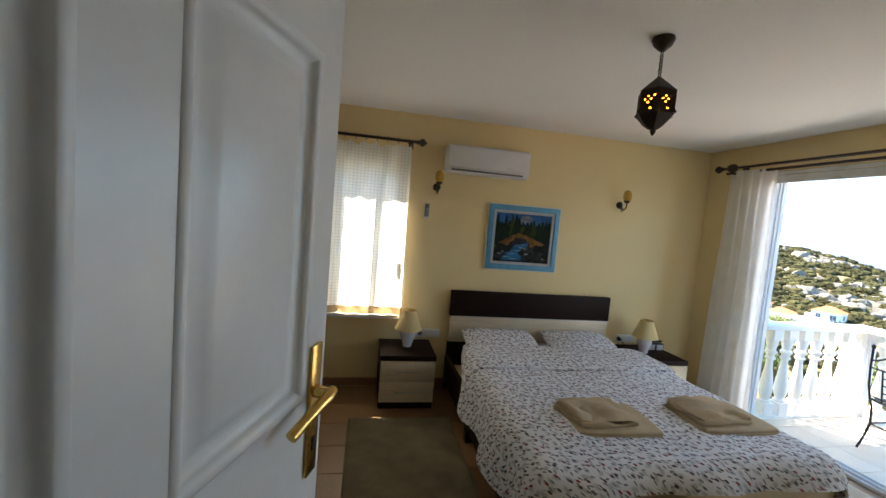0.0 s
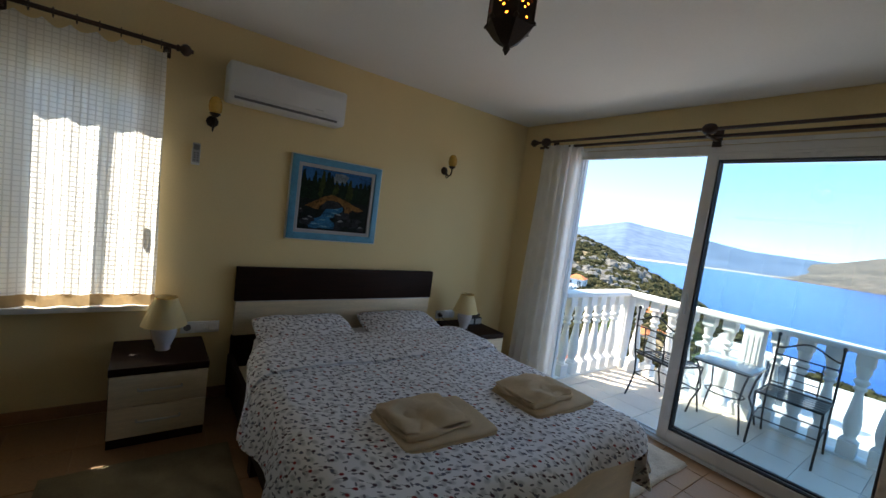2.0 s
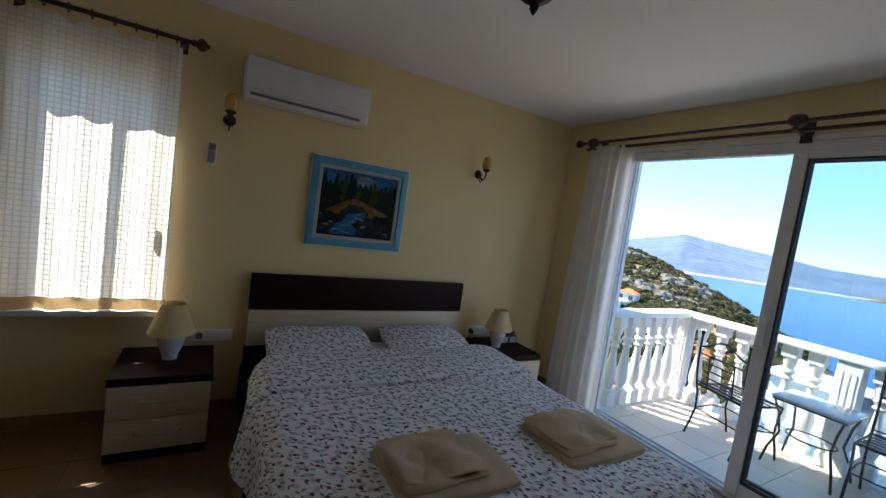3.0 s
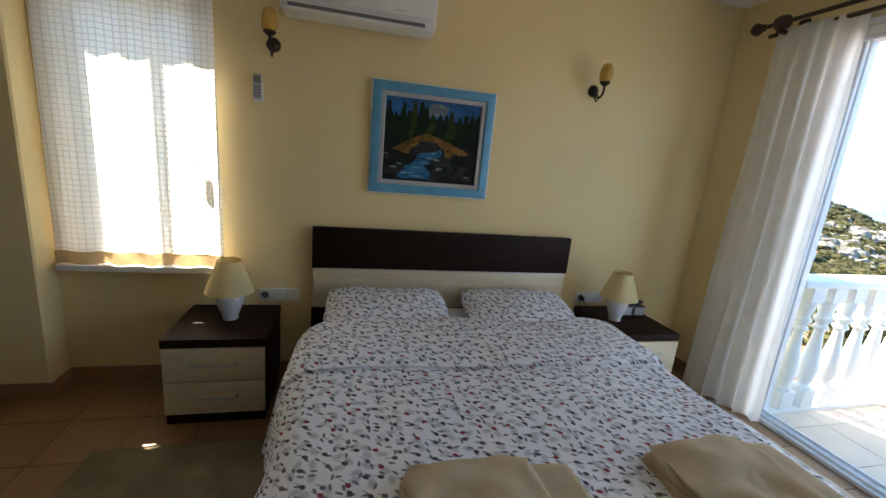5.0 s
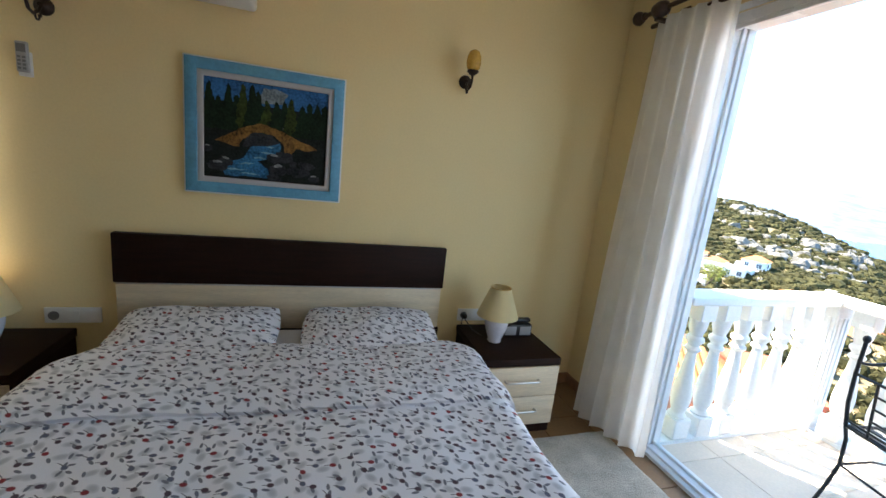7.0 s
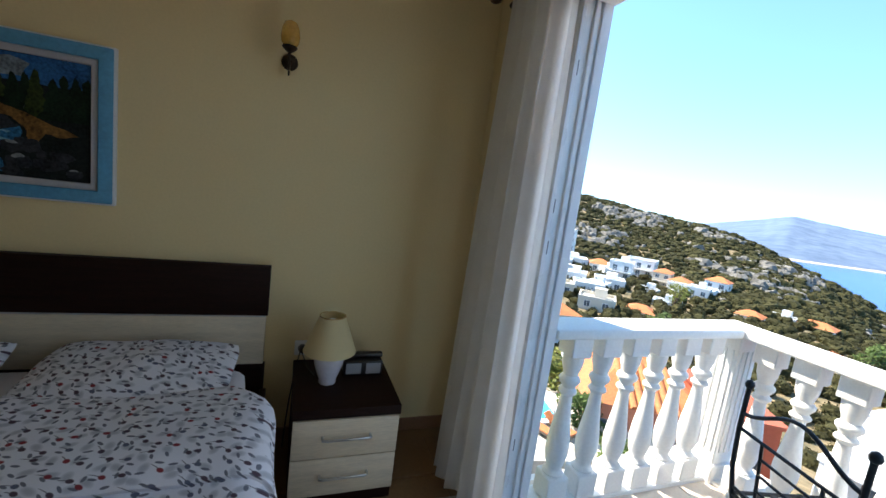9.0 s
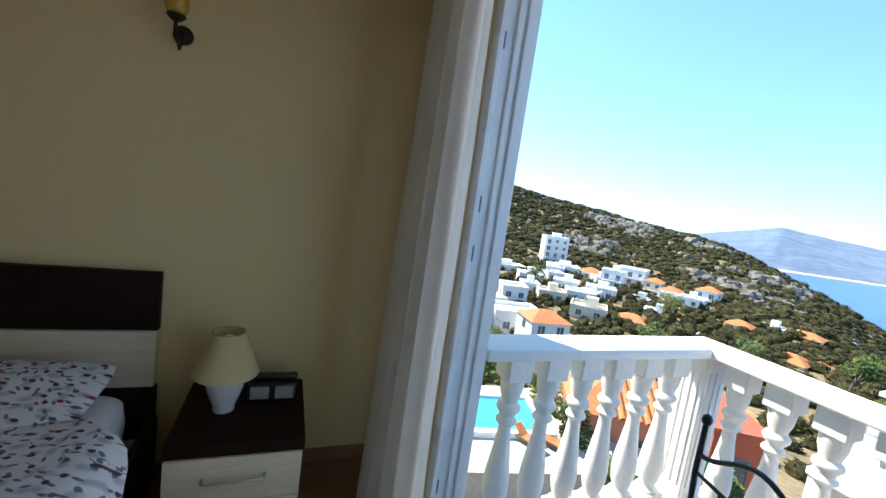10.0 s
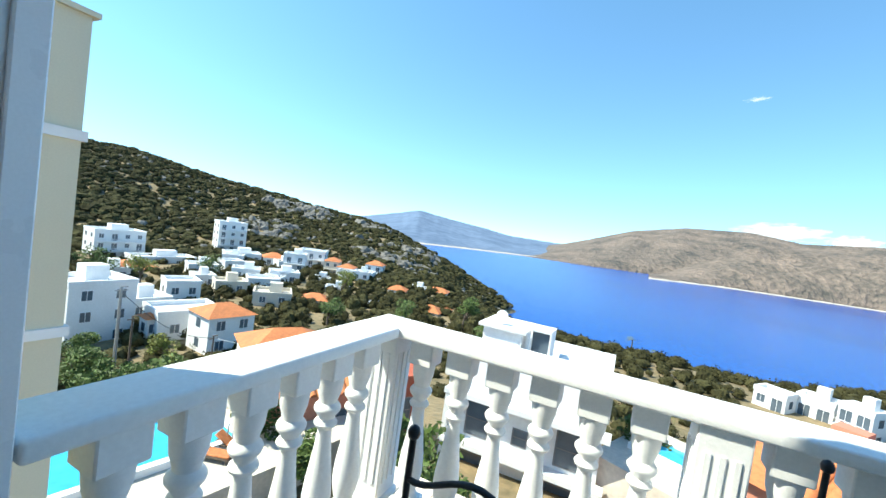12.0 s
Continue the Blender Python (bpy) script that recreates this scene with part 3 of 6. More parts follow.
part("inner_casing", boxes((XE - 0.012, XE, DY0 - 0.06, DY1, DH, DH + 0.03), (XE - 0.012, XE, DY0 - 0.06, DY0, 0, DH), bevel=0.003), PVC, sl)


def sliding_leaf(x, y0, y1):
    z0, z1 = 0.032, DH - 0.055
    leaf = part("leaf", boxes((x, x + 0.045, y0, y0 + 0.075, z0, z1), (x, x + 0.045, y1 - 0.075, y1, z0, z1), (x, x + 0.045, y0 + 0.075, y1 - 0.075, z0, z0 + 0.085),
                              (x, x + 0.045, y0 + 0.075, y1 - 0.075, z1 - 0.045, z1), bevel=0.004), PVC, sl)
    s = 0.012
    part("gasket", boxes((x + 0.008, x + 0.037, y0 + 0.075, y0 + 0.075 + s, z0 + 0.085, z1 - 0.045), (x + 0.008, x + 0.037, y1 - 0.075 - s, y1 - 0.075, z0 + 0.085, z1 - 0.045),
                         (x + 0.008, x + 0.037, y0 + 0.075 + s, y1 - 0.075 - s, z0 + 0.085, z0 + 0.085 + s), (x + 0.008, x + 0.037, y0 + 0.075 + s, y1 - 0.075 - s, z1 - 0.045 - s, z1 - 0.045)), RUBBER, leaf)
    g = part("pane", boxes((x + 0.020, x + 0.025, y0 + 0.08, y1 - 0.08, z0 + 0.09, z1 - 0.08)), GLASS, leaf)
    g.visible_shadow = False
    return leaf


sliding_leaf(FX0 + 0.010, -2.99, -1.785)
sliding_leaf(FX0 + 0.075, -2.99, -1.775)
part("pull_handle", boxes((FX0 - 0.025, FX0 + 0.012, -1.835, -1.817, 1.0, 1.16), bevel=0.006, seg=2), PLASTIC, sl)

# ---- bed ----
bed = thing("bed", "double bed with a dark brown and cream headboard", "bed")
part("headboard_panel", boxes((-0.83, 0.83, -0.062, -0.02, 0.705, 0.948), bevel=0.003, seg=2), DARKWOOD, bed, "dark brown wooden headboard panel")
part("headboard_trim", boxes((-0.82, 0.82, -0.056, -0.02, 0.697, 0.705)), STEEL, bed, "thin silver strip")
part("headboard_panel", boxes((-0.822, 0.822, -0.054, -0.02, 0.455, 0.697), bevel=0.003, seg=2), CREAM, bed, "cream wooden headboard panel")
part("headboard_base", boxes((-0.83, 0.83, -0.058, -0.02, 0.06, 0.455), bevel=0.003), DARKWOOD, bed)
for x in (-0.83, 0.775):
    part("headboard_leg", boxes((x, x + 0.055, -0.055, -0.015, 0.0, 0.06)), DARKWOOD, bed)
for x in (-0.845, 0.815):
    part("side_rail", boxes((x, x + 0.03, -2.08, -0.06, 0.09, 0.33), bevel=0.003), DARKWOOD, bed)
part("footboard", boxes((-0.88, 0.88, -2.115, -2.085, 0.05, 0.36), bevel=0.004, seg=2), CREAM, bed, "cream wooden footboard")
for x in (-0.85, 0.77):
    for y in (-2.08, -1.0):
        part("leg", boxes((x, x + 0.08, y, y + 0.06, 0.0, 0.09)), DARKWOOD, bed)
part("slat_base", boxes((-0.815, 0.815, -2.08, -0.06, 0.20, 0.225)), CREAM, bed)
part("mattress", slab(1.56, 1.98, 0.27, n=26, p=26, q=5, m=Matrix.Translation((0.025, -1.075, 0.355))), LINEN, bed, "white fitted sheet on the mattress", smooth=70)

duvet = thing("duvet", "rumpled white cotton duvet with small dark and red flowers", "duvet")


def smoothstep(a, b, x):
    t = min(1.0, max(0.0, (x - a) / (b - a)))
    return t * t * (3 - 2 * t)


def drop(a, r=0.085, flare=0.22):
    """Sideways and downward travel of cloth past an edge."""
    if a <= 0:
        return 0.0, 0.0
    q = r * math.pi / 2
    if a < q:
        t = a / r
        return r * math.sin(t), r * (1 - math.cos(t))
    return r + (a - q) * flare, r + (a - q) * (1 - flare * flare) ** 0.5


def duvet_point(s, p, top, lift, seed):
    side = 1 if s > 0 else -1
    rim_x = 0.80 if side > 0 else 0.755
    ax = abs(s) - rim_x
    dx, dzx = drop(ax, flare=0.22 if side > 0 else 0.12)
    ay = -p - 2.06
    dy, dzy = drop(ay, flare=0.25)
    x = math.copysign(min(abs(s), rim_x) + dx, s)
    y = -(min(-p, 2.06) + dy)
    z = top - dzx - dzy * (1.0 if ax <= 0 else max(0.35, 1 - ax * 2))
    hang = max(0.0, ax) + max(0.0, ay)
    z += lift + 0.016 * noise.noise((s * 2.2 + seed, p * 2.6, 0)) + 0.007 * noise.noise((s * 7 + seed, p * 6, 2)) + 0.003 * noise.noise((s * 19, p * 15, seed))
    z += 0.010 * max(0, noise.noise((s * 1.5 + p * 3.3, p * 1.1 - s * 2, seed + 5)))
    if ax > 0:
        x += side * 0.035 * math.sin(p * 11 + 2 * noise.noise((p * 3, 0, seed))) * min(1, ax * 3)
    if ay > 0:
        y -= 0.03 * math.sin(s * 10 + seed) * min(1, ay * 4)
    return (x, y, max(z, 0.12))


def half_width(p, full):
    """Sideways reach of the duvet: it narrows to the mattress's edge beside the pillows."""
    if full > 1.2:
        return 0.72 + (full - 0.72) * smoothstep(0.40, 0.92, -p)
    return 0.69 + (full - 0.69) * smoothstep(0.45, 1.08, -p)


part("cover", sheet(110, 90, lambda u, v: duvet_point((-half_width(-0.60 - 1.62 * v, 1.14) * (1 - u) + half_width(-0.60 - 1.62 * v, 1.28) * u) + 0.03 * math.sin(v * 5), -0.60 - 1.62 * v - 0.05 * (u - 0.4), 0.512, 0.0, 1.0), thick=0.02), FLORAL, duvet, smooth=70)


def fold_point(u, v):
    s = -half_width(-0.46 - 0.50 * v, 1.15) * (1 - u) + half_width(-0.46 - 0.50 * v, 1.22) * u
    edge = -0.46 - 0.49 * v - 0.02 * math.sin(s * 4) - (0.10 * max(0, -s - 0.8) * v)
    x, y, z = duvet_point(s, edge, 0.512, 0.020 * (1 - abs(2 * v - 1) ** 6), 1.0)
    return (x * (1 + 0.012), y, z + (0.018 if v > 0.97 else 0.02))


part("turned_back_fold", sheet(100, 18, fold_point, thick=0.018), FLORAL, duvet, smooth=70)
for k, (x, tilt, rz) in enumerate(((-0.395, 11, 2), (0.385, 10, -3))):
    solid("pillow", slab(0.68, 0.44, 0.120, n=26, p=2.6, q=1.9, wrinkle=0.018, freq=6, seed=k * 3.3 + 1), FLORAL, "plump white pillow with small dark and red flowers", "pillow", 70,
          Matrix.Translation((x, -0.325, 0.552)) @ Matrix.Rotation(radians(rz), 4, "Z") @ Matrix.Rotation(radians(tilt), 4, "X"), group="pillows on the bed")


def towel_set(at, seed):
    t = thing("folded_towel", "pair of folded cream terry towels lying on the duvet", "towel", at, group="towels on the bed")
    bm = slab(0.52, 0.37, 0.030, n=18, p=14, q=4, wrinkle=0.006, freq=5, seed=seed)
    slab(0.51, 0.365, 0.024, n=18, p=14, q=4, wrinkle=0.006, freq=5, seed=seed + 4, bm=bm, m=Matrix.Translation((0.004, 0.003, 0.018)))
    part("bath_towel", bm, TERRY, t, smooth=70)
    bm = slab(0.37, 0.30, 0.026, n=22, p=12, q=4, wrinkle=0.030, freq=7, seed=seed + 9, m=Matrix.Translation((-0.06, 0.02, 0.041)) @ Matrix.Rotation(radians(4), 4, "Z"))
    slab(0.36, 0.29, 0.022, n=18, p=12, q=4, wrinkle=0.036, freq=8, seed=seed + 12, bm=bm, m=Matrix.Translation((-0.056, 0.024, 0.060)) @ Matrix.Rotation(radians(3), 4, "Z"))
    part("hand_towel", bm, TERRY, t, smooth=70)


towel_set(Matrix.Translation((-0.235, -1.70, 0.528)) @ Matrix.Rotation(radians(-3), 4, "Z"), 1.0)
towel_set(Matrix.Translation((0.53, -1.705, 0.528)) @ Matrix.Rotation(radians(-1), 4, "Z"), 6.0)


# ---- nightstands, lamps and small things on them ----
def nightstand(x0, x1, yf, label):
    t = thing("nightstand", label, "nightstand", group="nightstands beside the bed")
    part("top", boxes((x0 - 0.004, x1 + 0.004, yf - 0.012, -0.015, 0.412, 0.455), bevel=0.003, seg=2), DARKWOOD, t, "dark brown top")
    for a in (x0, x1 - 0.02):
        part("side_panel", boxes((a, a + 0.02, yf, -0.02, 0.055, 0.412), bevel=0.001), DARKWOOD, t)
    part("back_panel", boxes((x0 + 0.02, x1 - 0.02, -0.032, -0.022, 0.055, 0.412)), DARKWOOD, t)
    part("plinth", boxes((x0 + 0.004, x1 - 0.004, yf - 0.004, -0.025, 0.0, 0.055), bevel=0.002), DARKWOOD, t)
    for z0, z1 in ((0.060, 0.232), (0.237, 0.409)):
        d = part("drawer", boxes((x0 + 0.003, x1 - 0.003, yf - 0.018, yf - 0.001, z0, z1), bevel=0.0025, seg=2), CREAM, t, "cream drawer front")
        zc, xm = (z0 + z1) / 2 + 0.01, (x0 + x1) / 2
        bm = tube([(xm - 0.10, yf - 0.018, zc), (xm - 0.10, yf - 0.042, zc), (xm - 0.085, yf - 0.046, zc), (xm + 0.085, yf - 0.046, zc), (xm + 0.10, yf - 0.042, zc), (xm + 0.10, yf - 0.018, zc)], 0.0058, 8)
        part("handle", bm, STEEL, d, "brushed steel bar handle", smooth=60)
    return t


nightstand(-1.470, -1.010, -0.462, "dark brown nightstand with two cream drawers beside the window")
nightstand(0.968, 1.418, -0.490, "dark brown nightstand with two cream drawers beside the drape")


def table_lamp(at, label, rz=0):
    t = thing("table_lamp", label, "lamp", Matrix.Translation(at) @ Matrix.Rotation(radians(rz), 4, "Z") @ Matrix.Diagonal((0.96, 0.96, 0.87, 1)), group="bedside lamps")
    part("base", lathe([(0.040, 0), (0.043, 0.006), (0.040, 0.02), (0.058, 0.07), (0.070, 0.115), (0.072, 0.145), (0.060, 0.175), (0.032, 0.192), (0.022, 0.198)], 28), CERAMIC, t, "white glazed pot base", smooth=60)
    part("stem", lathe([(0.012, 0.198), (0.012, 0.26), (0.016, 0.262), (0.016, 0.30)], 12), BRASS, t)
    prof = [(0.125, 0.180), (0.121, 0.190), (0.100, 0.255), (0.076, 0.325), (0.060, 0.372), (0.060, 0.374)]
    bm = sheet(36, 5, lambda u, v: (lambda k: (prof[k][0] * math.cos(u * 2 * math.pi), prof[k][0] * math.sin(u * 2 * math.pi), prof[k][1]))(round(v * 5)), thick=0.0015)
    part("shade", bm, SHADE, t, "cream cone shade", smooth=80)
    ring = [(0.0605 * math.cos(a), 0.0605 * math.sin(a), 0.374) for a in (2 * math.pi * k / 28 for k in range(28))]
    part("shade_ring", tube(ring, 0.002, 6, closed=True), BRASS, t)
    part("bulb", lathe([(0.008, 0.30), (0.018, 0.32), (0.022, 0.34), (0.014, 0.355), (0.004, 0.36)], 12), PLASTIC, t)
    return t


table_lamp((-1.232, -0.215, 0.455), "bedside lamp with a cream cone shade on a white pot")
table_lamp((1.115, -0.262, 0.455), "bedside lamp with a cream cone shade and trailing black cord", 40)
flex = solid("lamp_cord", tube([(1.06, -0.20, 0.46), (1.03, -0.13, 0.465), (1.005, -0.05, 0.50), (0.995, -0.03, 0.515), (0.975, -0.05, 0.42), (0.955, -0.07, 0.25), (0.945, -0.06, 0.1), (0.94, -0.08, 0.01)], 0.003, 6), BLACKPLASTIC,
             "black lamp cord hanging beside the nightstand", "cord", 60)


def socket_strip(x0, x1, z0, z1, n, label):
    t = thing("wall_socket", label, "socket")
    part("faceplate", boxes((x0, x1, -0.012, 0.0, z0, z1), bevel=0.003, seg=2), PLASTIC, t)
    w = (x1 - x0) / n
    for i in range(n):
        c = x0 + (i + 0.5) * w
        if i == 0:
            bm = lathe([(0.022, 0), (0.022, 0.004), (0.018, 0.004), (0.017, 0.001)], 18, m=Matrix.Translation((c, -0.012, (z0 + z1) / 2)) @ Matrix.Rotation(radians(90), 4, "X"))
            part("socket_outlet", bm, GREYPLASTIC, t, smooth=60)
        else:
            part("switch_rocker", boxes((c - w * 0.36, c + w * 0.36, -0.016, -0.012, z0 + 0.014, z1 - 0.014), bevel=0.0015), PLASTIC, t)


socket_strip(-1.133, -0.905, 0.478, 0.556, 3, "white three-gang wall socket and switch strip")
socket_strip(0.965, 1.19, 0.478, 0.556, 3, "white three-gang wall socket strip behind the lamp")
solid("plug", lathe([(0.018, 0), (0.019, 0.02), (0.012, 0.038), (0.004, 0.05)], 14, m=Matrix.Translation((1.003, -0.013, 0.517)) @ Matrix.Rotation(radians(90), 4, "X")), BLACKPLASTIC,
      "black plug in the wall socket", "plug", 60)
tel = thing("telephone", "small black bedside telephone with two pale keypads on the nightstand", "telephone", Matrix.Translation((1.29, -0.17, 0.455)))
part("body", boxes((-0.095, 0.095, -0.045, 0.05, 0, 0.075), bevel=0.008, seg=2), BLACKPLASTIC, tel)
part("handset", boxes((-0.10, 0.10, -0.01, 0.03, 0.078, 0.10), bevel=0.009, seg=2), BLACKPLASTIC, tel)
for a in (-0.085, 0.012):
    part("keypad", boxes((a, a + 0.073, -0.049, -0.045, 0.012, 0.066), bevel=0.001), PALEGREY, tel, "pale grey keypad")

# ---- wall things ----
ac = thing("air_conditioner", "white wall-mounted split air conditioner", "air conditioner")
part("body", boxes((-0.993, -0.222, -0.175, 0.0, 2.03, 2.275), bevel=0.022, seg=4), PLASTIC, ac)
part("front_cover", boxes((-0.985, -0.230, -0.186, -0.172, 2.085, 2.262), bevel=0.006, seg=2), PLASTIC, ac)
part("air_outlet", boxes((-0.955, -0.285, -0.181, -0.168, 2.045, 2.060)), GREYPLASTIC, ac, "dark outlet slot")
part("louver", boxes((-0.95, -0.29, -0.186, -0.150, 2.062, 2.072), bevel=0.003), PLASTIC, ac)
for i in range(5):
    z = 2.215 + i * 0.008
    part("intake_grille", boxes((-0.95, -0.265, -0.1885, -0.186, z, z + 0.003)), PLASTIC, ac)
part("logo_mark", boxes((-0.45, -0.39, -0.1875, -0.186, 2.10, 2.106)), STEEL, ac)

rem = thing("remote_control", "white and grey remote control in a wall holder", "remote control")
part("holder", boxes((-1.146, -1.098, -0.014, 0.0, 1.60, 1.70), bevel=0.003), PLASTIC, rem)
part("remote_body", boxes((-1.143, -1.101, -0.030, -0.014, 1.615, 1.738), bevel=0.005, seg=2), PALEGREY, rem)
part("display", boxes((-1.138, -1.106, -0.0315, -0.030, 1.695, 1.728)), GREYPLASTIC, rem)
for i in range(4):
    for j in range(2):
        part("button", boxes((-1.136 + 0.017 * j, -1.125 + 0.017 * j, -0.032, -0.030, 1.626 + 0.015 * i, 1.635 + 0.015 * i)), GREYPLASTIC, rem)


def sconce(x, z, label):
    t = thing("wall_sconce", label, "wall lamp", Matrix.Translation((x, 0, z)), group="bedside wall sconces")
    part("wall_plate", lathe([(0.036, 0), (0.036, 0.006), (0.028, 0.014), (0.014, 0.022), (0.010, 0.03)], 20, m=Matrix.Rotation(radians(90), 4, "X")), BRONZE, t, smooth=50)
    arm = [(0, -0.02, 0), (0, -0.045, -0.03), (0, -0.075, -0.048), (0, -0.105, -0.038), (0, -0.118, -0.008), (0, -0.115, 0.02)]
    part("arm", tube(arm, 0.0065, 8), BRONZE, t, smooth=60)
    part("scroll", tube([(0, -0.05 + 0.022 * math.cos(a) * (1 - a / 12), -0.05 + 0.026 * math.sin(a) * (1 - a / 12)) for a in (k * 0.5 for k in range(15))], 0.004, 6), BRONZE, t, smooth=60)
    part("cup", lathe([(0.010, 0.015), (0.020, 0.022), (0.032, 0.034), (0.030, 0.040)], 18, m=Matrix.Translation((0, -0.115, 0))), BRONZE, t, smooth=50)
    part("glass_shade", lathe([(0.024, 0.038), (0.036, 0.055), (0.039, 0.080), (0.036, 0.110), (0.026, 0.134), (0.012, 0.142)], 20, m=Matrix.Translation((0, -0.115, 0))), AMBER, t, "amber glass shade", smooth=60)
    return t


sconce(-1.045, 1.893, "bronze wall sconce with amber glass beside the air conditioner")
sconce(0.845, 1.893, "bronze wall sconce with amber glass above the nightstand")


# the painting: dark wooded river scene, a stone bridge over blue water
def oil_material(name, color, var=0.35, scale=25):
    return material(name, color, rough=0.75, spec=0.2, var=var, scale=scale, bump=0.6, grain=90, dist=0.002)


pic = thing("painting", "framed oil painting of a stone bridge over a forest stream", "painting")
PX0, PX1, PZ0, PZ1 = -0.525, 0.196, 1.172, 1.792
BLUEF = material("pale_blue_frame_paint", (0.10, 0.34, 0.52), rough=0.5, var=0.12, scale=14, bump=0.2, grain=60)
LINER = material("grey_linen_liner", (0.50, 0.48, 0.48), rough=0.8, var=0.06, grain=200)


def picture_frame(x0, x1, z0, z1, w, y0, y1):
    bm = ring_box((x0, x1, z0, z1), (x0 + w, x1 - w, z0 + w, z1 - w), y0, y1, "y")
    bmesh.ops.bevel(bm, geom=bm.edges[:], offset=0.003, segments=1, affect="EDGES", profile=0.5)
    return bm


part("frame", picture_frame(PX0, PX1, PZ0, PZ1, 0.050, -0.034, -0.002), BLUEF, pic, "pale blue wooden frame")
part("frame_edge", picture_frame(PX0 - 0.007, PX1 + 0.007, PZ0 - 0.007, PZ1 + 0.007, 0.010, -0.026, -0.001), PLASTIC, pic, "white outer frame edge")
part("liner", picture_frame(PX0 + 0.050, PX1 - 0.050, PZ0 + 0.050, PZ1 - 0.050, 0.026, -0.024, -0.002), LINER, pic)
cx0, cx1, cz0, cz1 = PX0 + 0.076, PX1 - 0.076, PZ0 + 0.076, PZ1 - 0.076
cw, ch = cx1 - cx0, cz1 - cz0
part("canvas", boxes((cx0, cx1, -0.012, -0.002, cz0, cz1)), oil_material("painted_dark_ground", (0.012, 0.016, 0.014), 0.5), pic)


def blob(pts, y):
    """A patch of paint with a ragged rim, laid thinly over the ones below."""
    bm = bmesh.new()
    y = -0.0122 + (y + 0.0185) * 0.16
    fine = []
    for (u0, v0), (u1, v1) in zip(pts, pts[1:] + pts[:1]):
        for k in range(5):
            u, v = u0 + (u1 - u0) * k / 5, v0 + (v1 - v0) * k / 5
            if k:
                u += 0.016 * noise.noise((u * 21, v * 21, y * 900))
                v += 0.016 * noise.noise((u * 21, v * 21, y * 900 + 7))
            fine.append((min(1, max(0, u)), min(1, max(0, v))))
    pts = fine
    a = [bm.verts.new((cx0 + u * cw, y, cz0 + v * ch)) for u, v in pts]
    b = [bm.verts.new((cx0 + u * cw, y + 0.0004, cz0 + v * ch)) for u, v in pts]
    bm.faces.new(a)
    bm.faces.new(b[::-1])
    for i in range(len(a)):
        j = (i + 1) % len(a)
        bm.faces.new((a[i], b[i], b[j], a[j]))
    return bm


SKYB, PINE, PINE2 = oil_material("painted_sky", (0.03, 0.13, 0.32), 0.45, 9), oil_material("painted_pines", (0.009, 0.022, 0.010), 0.5), oil_material("painted_light_pines", (0.035, 0.055, 0.012), 0.5)
STONEP, WATERP, ROCKP, FOAM = oil_material("painted_bridge", (0.22, 0.11, 0.03), 0.5), oil_material("painted_water", (0.035, 0.17, 0.34), 0.5, 10), oil_material("painted_rocks", (0.030, 0.034, 0.038), 0.6), oil_material("painted_foam", (0.22, 0.24, 0.25), 0.3)
part("painted_sky", blob([(0, 0.78), (1, 0.78), (1, 1), (0, 1)], -0.0185), SKYB, pic)
part("painted_cloud", blob([(0.40, 0.80), (0.62, 0.82), (0.66, 0.93), (0.56, 0.97), (0.46, 0.96)], -0.0192), oil_material("painted_cloud", (0.22, 0.27, 0.30), 0.4, 14), pic)
rp = random.Random(5)
for i in range(15):
    c = (i + 0.5) / 15 + rp.uniform(-0.02, 0.02)
    h = rp.uniform(0.86, 1.0) if i not in (1, 7, 8, 11) else 0.84
    w = 0.085
    pts = [(c - w, 0.50)]
    for k in range(4):
        pts += [(c - w * (1 - k / 4.3), 0.5 + (h - 0.5) * (k + 0.25) / 4.2), (c - w * (0.62 - k / 7), 0.5 + (h - 0.5) * (k + 0.9) / 4.2)]
    pts += [(c, h)]
    pts += [(2 * c - u, v) for u, v in pts[-2::-1]]
    pts = [(min(1, max(0, u)), v) for u, v in pts]
    part("painted_pine", blob(pts, -0.0198 - 0.0006 * (i % 3)), PINE2 if i in (7, 10, 4) else PINE, pic)
part("painted_water", blob([(0.16, 0.03), (0.52, 0.03), (0.5, 0.14), (0.42, 0.2), (0.62, 0.3), (0.6, 0.42), (0.45, 0.46), (0.36, 0.34), (0.30, 0.22), (0.14, 0.14)], -0.0215), WATERP, pic)
arch = [(0.08, 0.38), (0.22, 0.48), (0.34, 0.56), (0.44, 0.60), (0.56, 0.565), (0.72, 0.49), (0.92, 0.39), (0.82, 0.36), (0.74, 0.38), (0.66, 0.26)]
arch += [(0.46 + 0.185 * math.cos(a), 0.33 + 0.185 * math.sin(a)) for a in (0.0, 0.5, 1.0, 1.5, 2.0, 2.6, 3.1)] + [(0.22, 0.34)]
part("painted_shadow", blob([(0.30, 0.34), (0.33, 0.46), (0.42, 0.52), (0.52, 0.50), (0.60, 0.42), (0.50, 0.37), (0.40, 0.36)], -0.0219), ROCKP, pic)
part("painted_bridge", blob(arch, -0.0222), STONEP, pic)
for u, v, w in ((0.24, 0.10, 0.11), (0.36, 0.06, 0.09), (0.33, 0.17, 0.07), (0.49, 0.30, 0.06), (0.52, 0.36, 0.04), (0.44, 0.24, 0.05)):
    part("painted_ripple", blob([(u - w, v), (u, v + 0.012), (u + w, v + 0.004), (u + w * 0.3, v - 0.010)], -0.0224), oil_material("painted_ripple", (0.16, 0.36, 0.48), 0.3), pic)
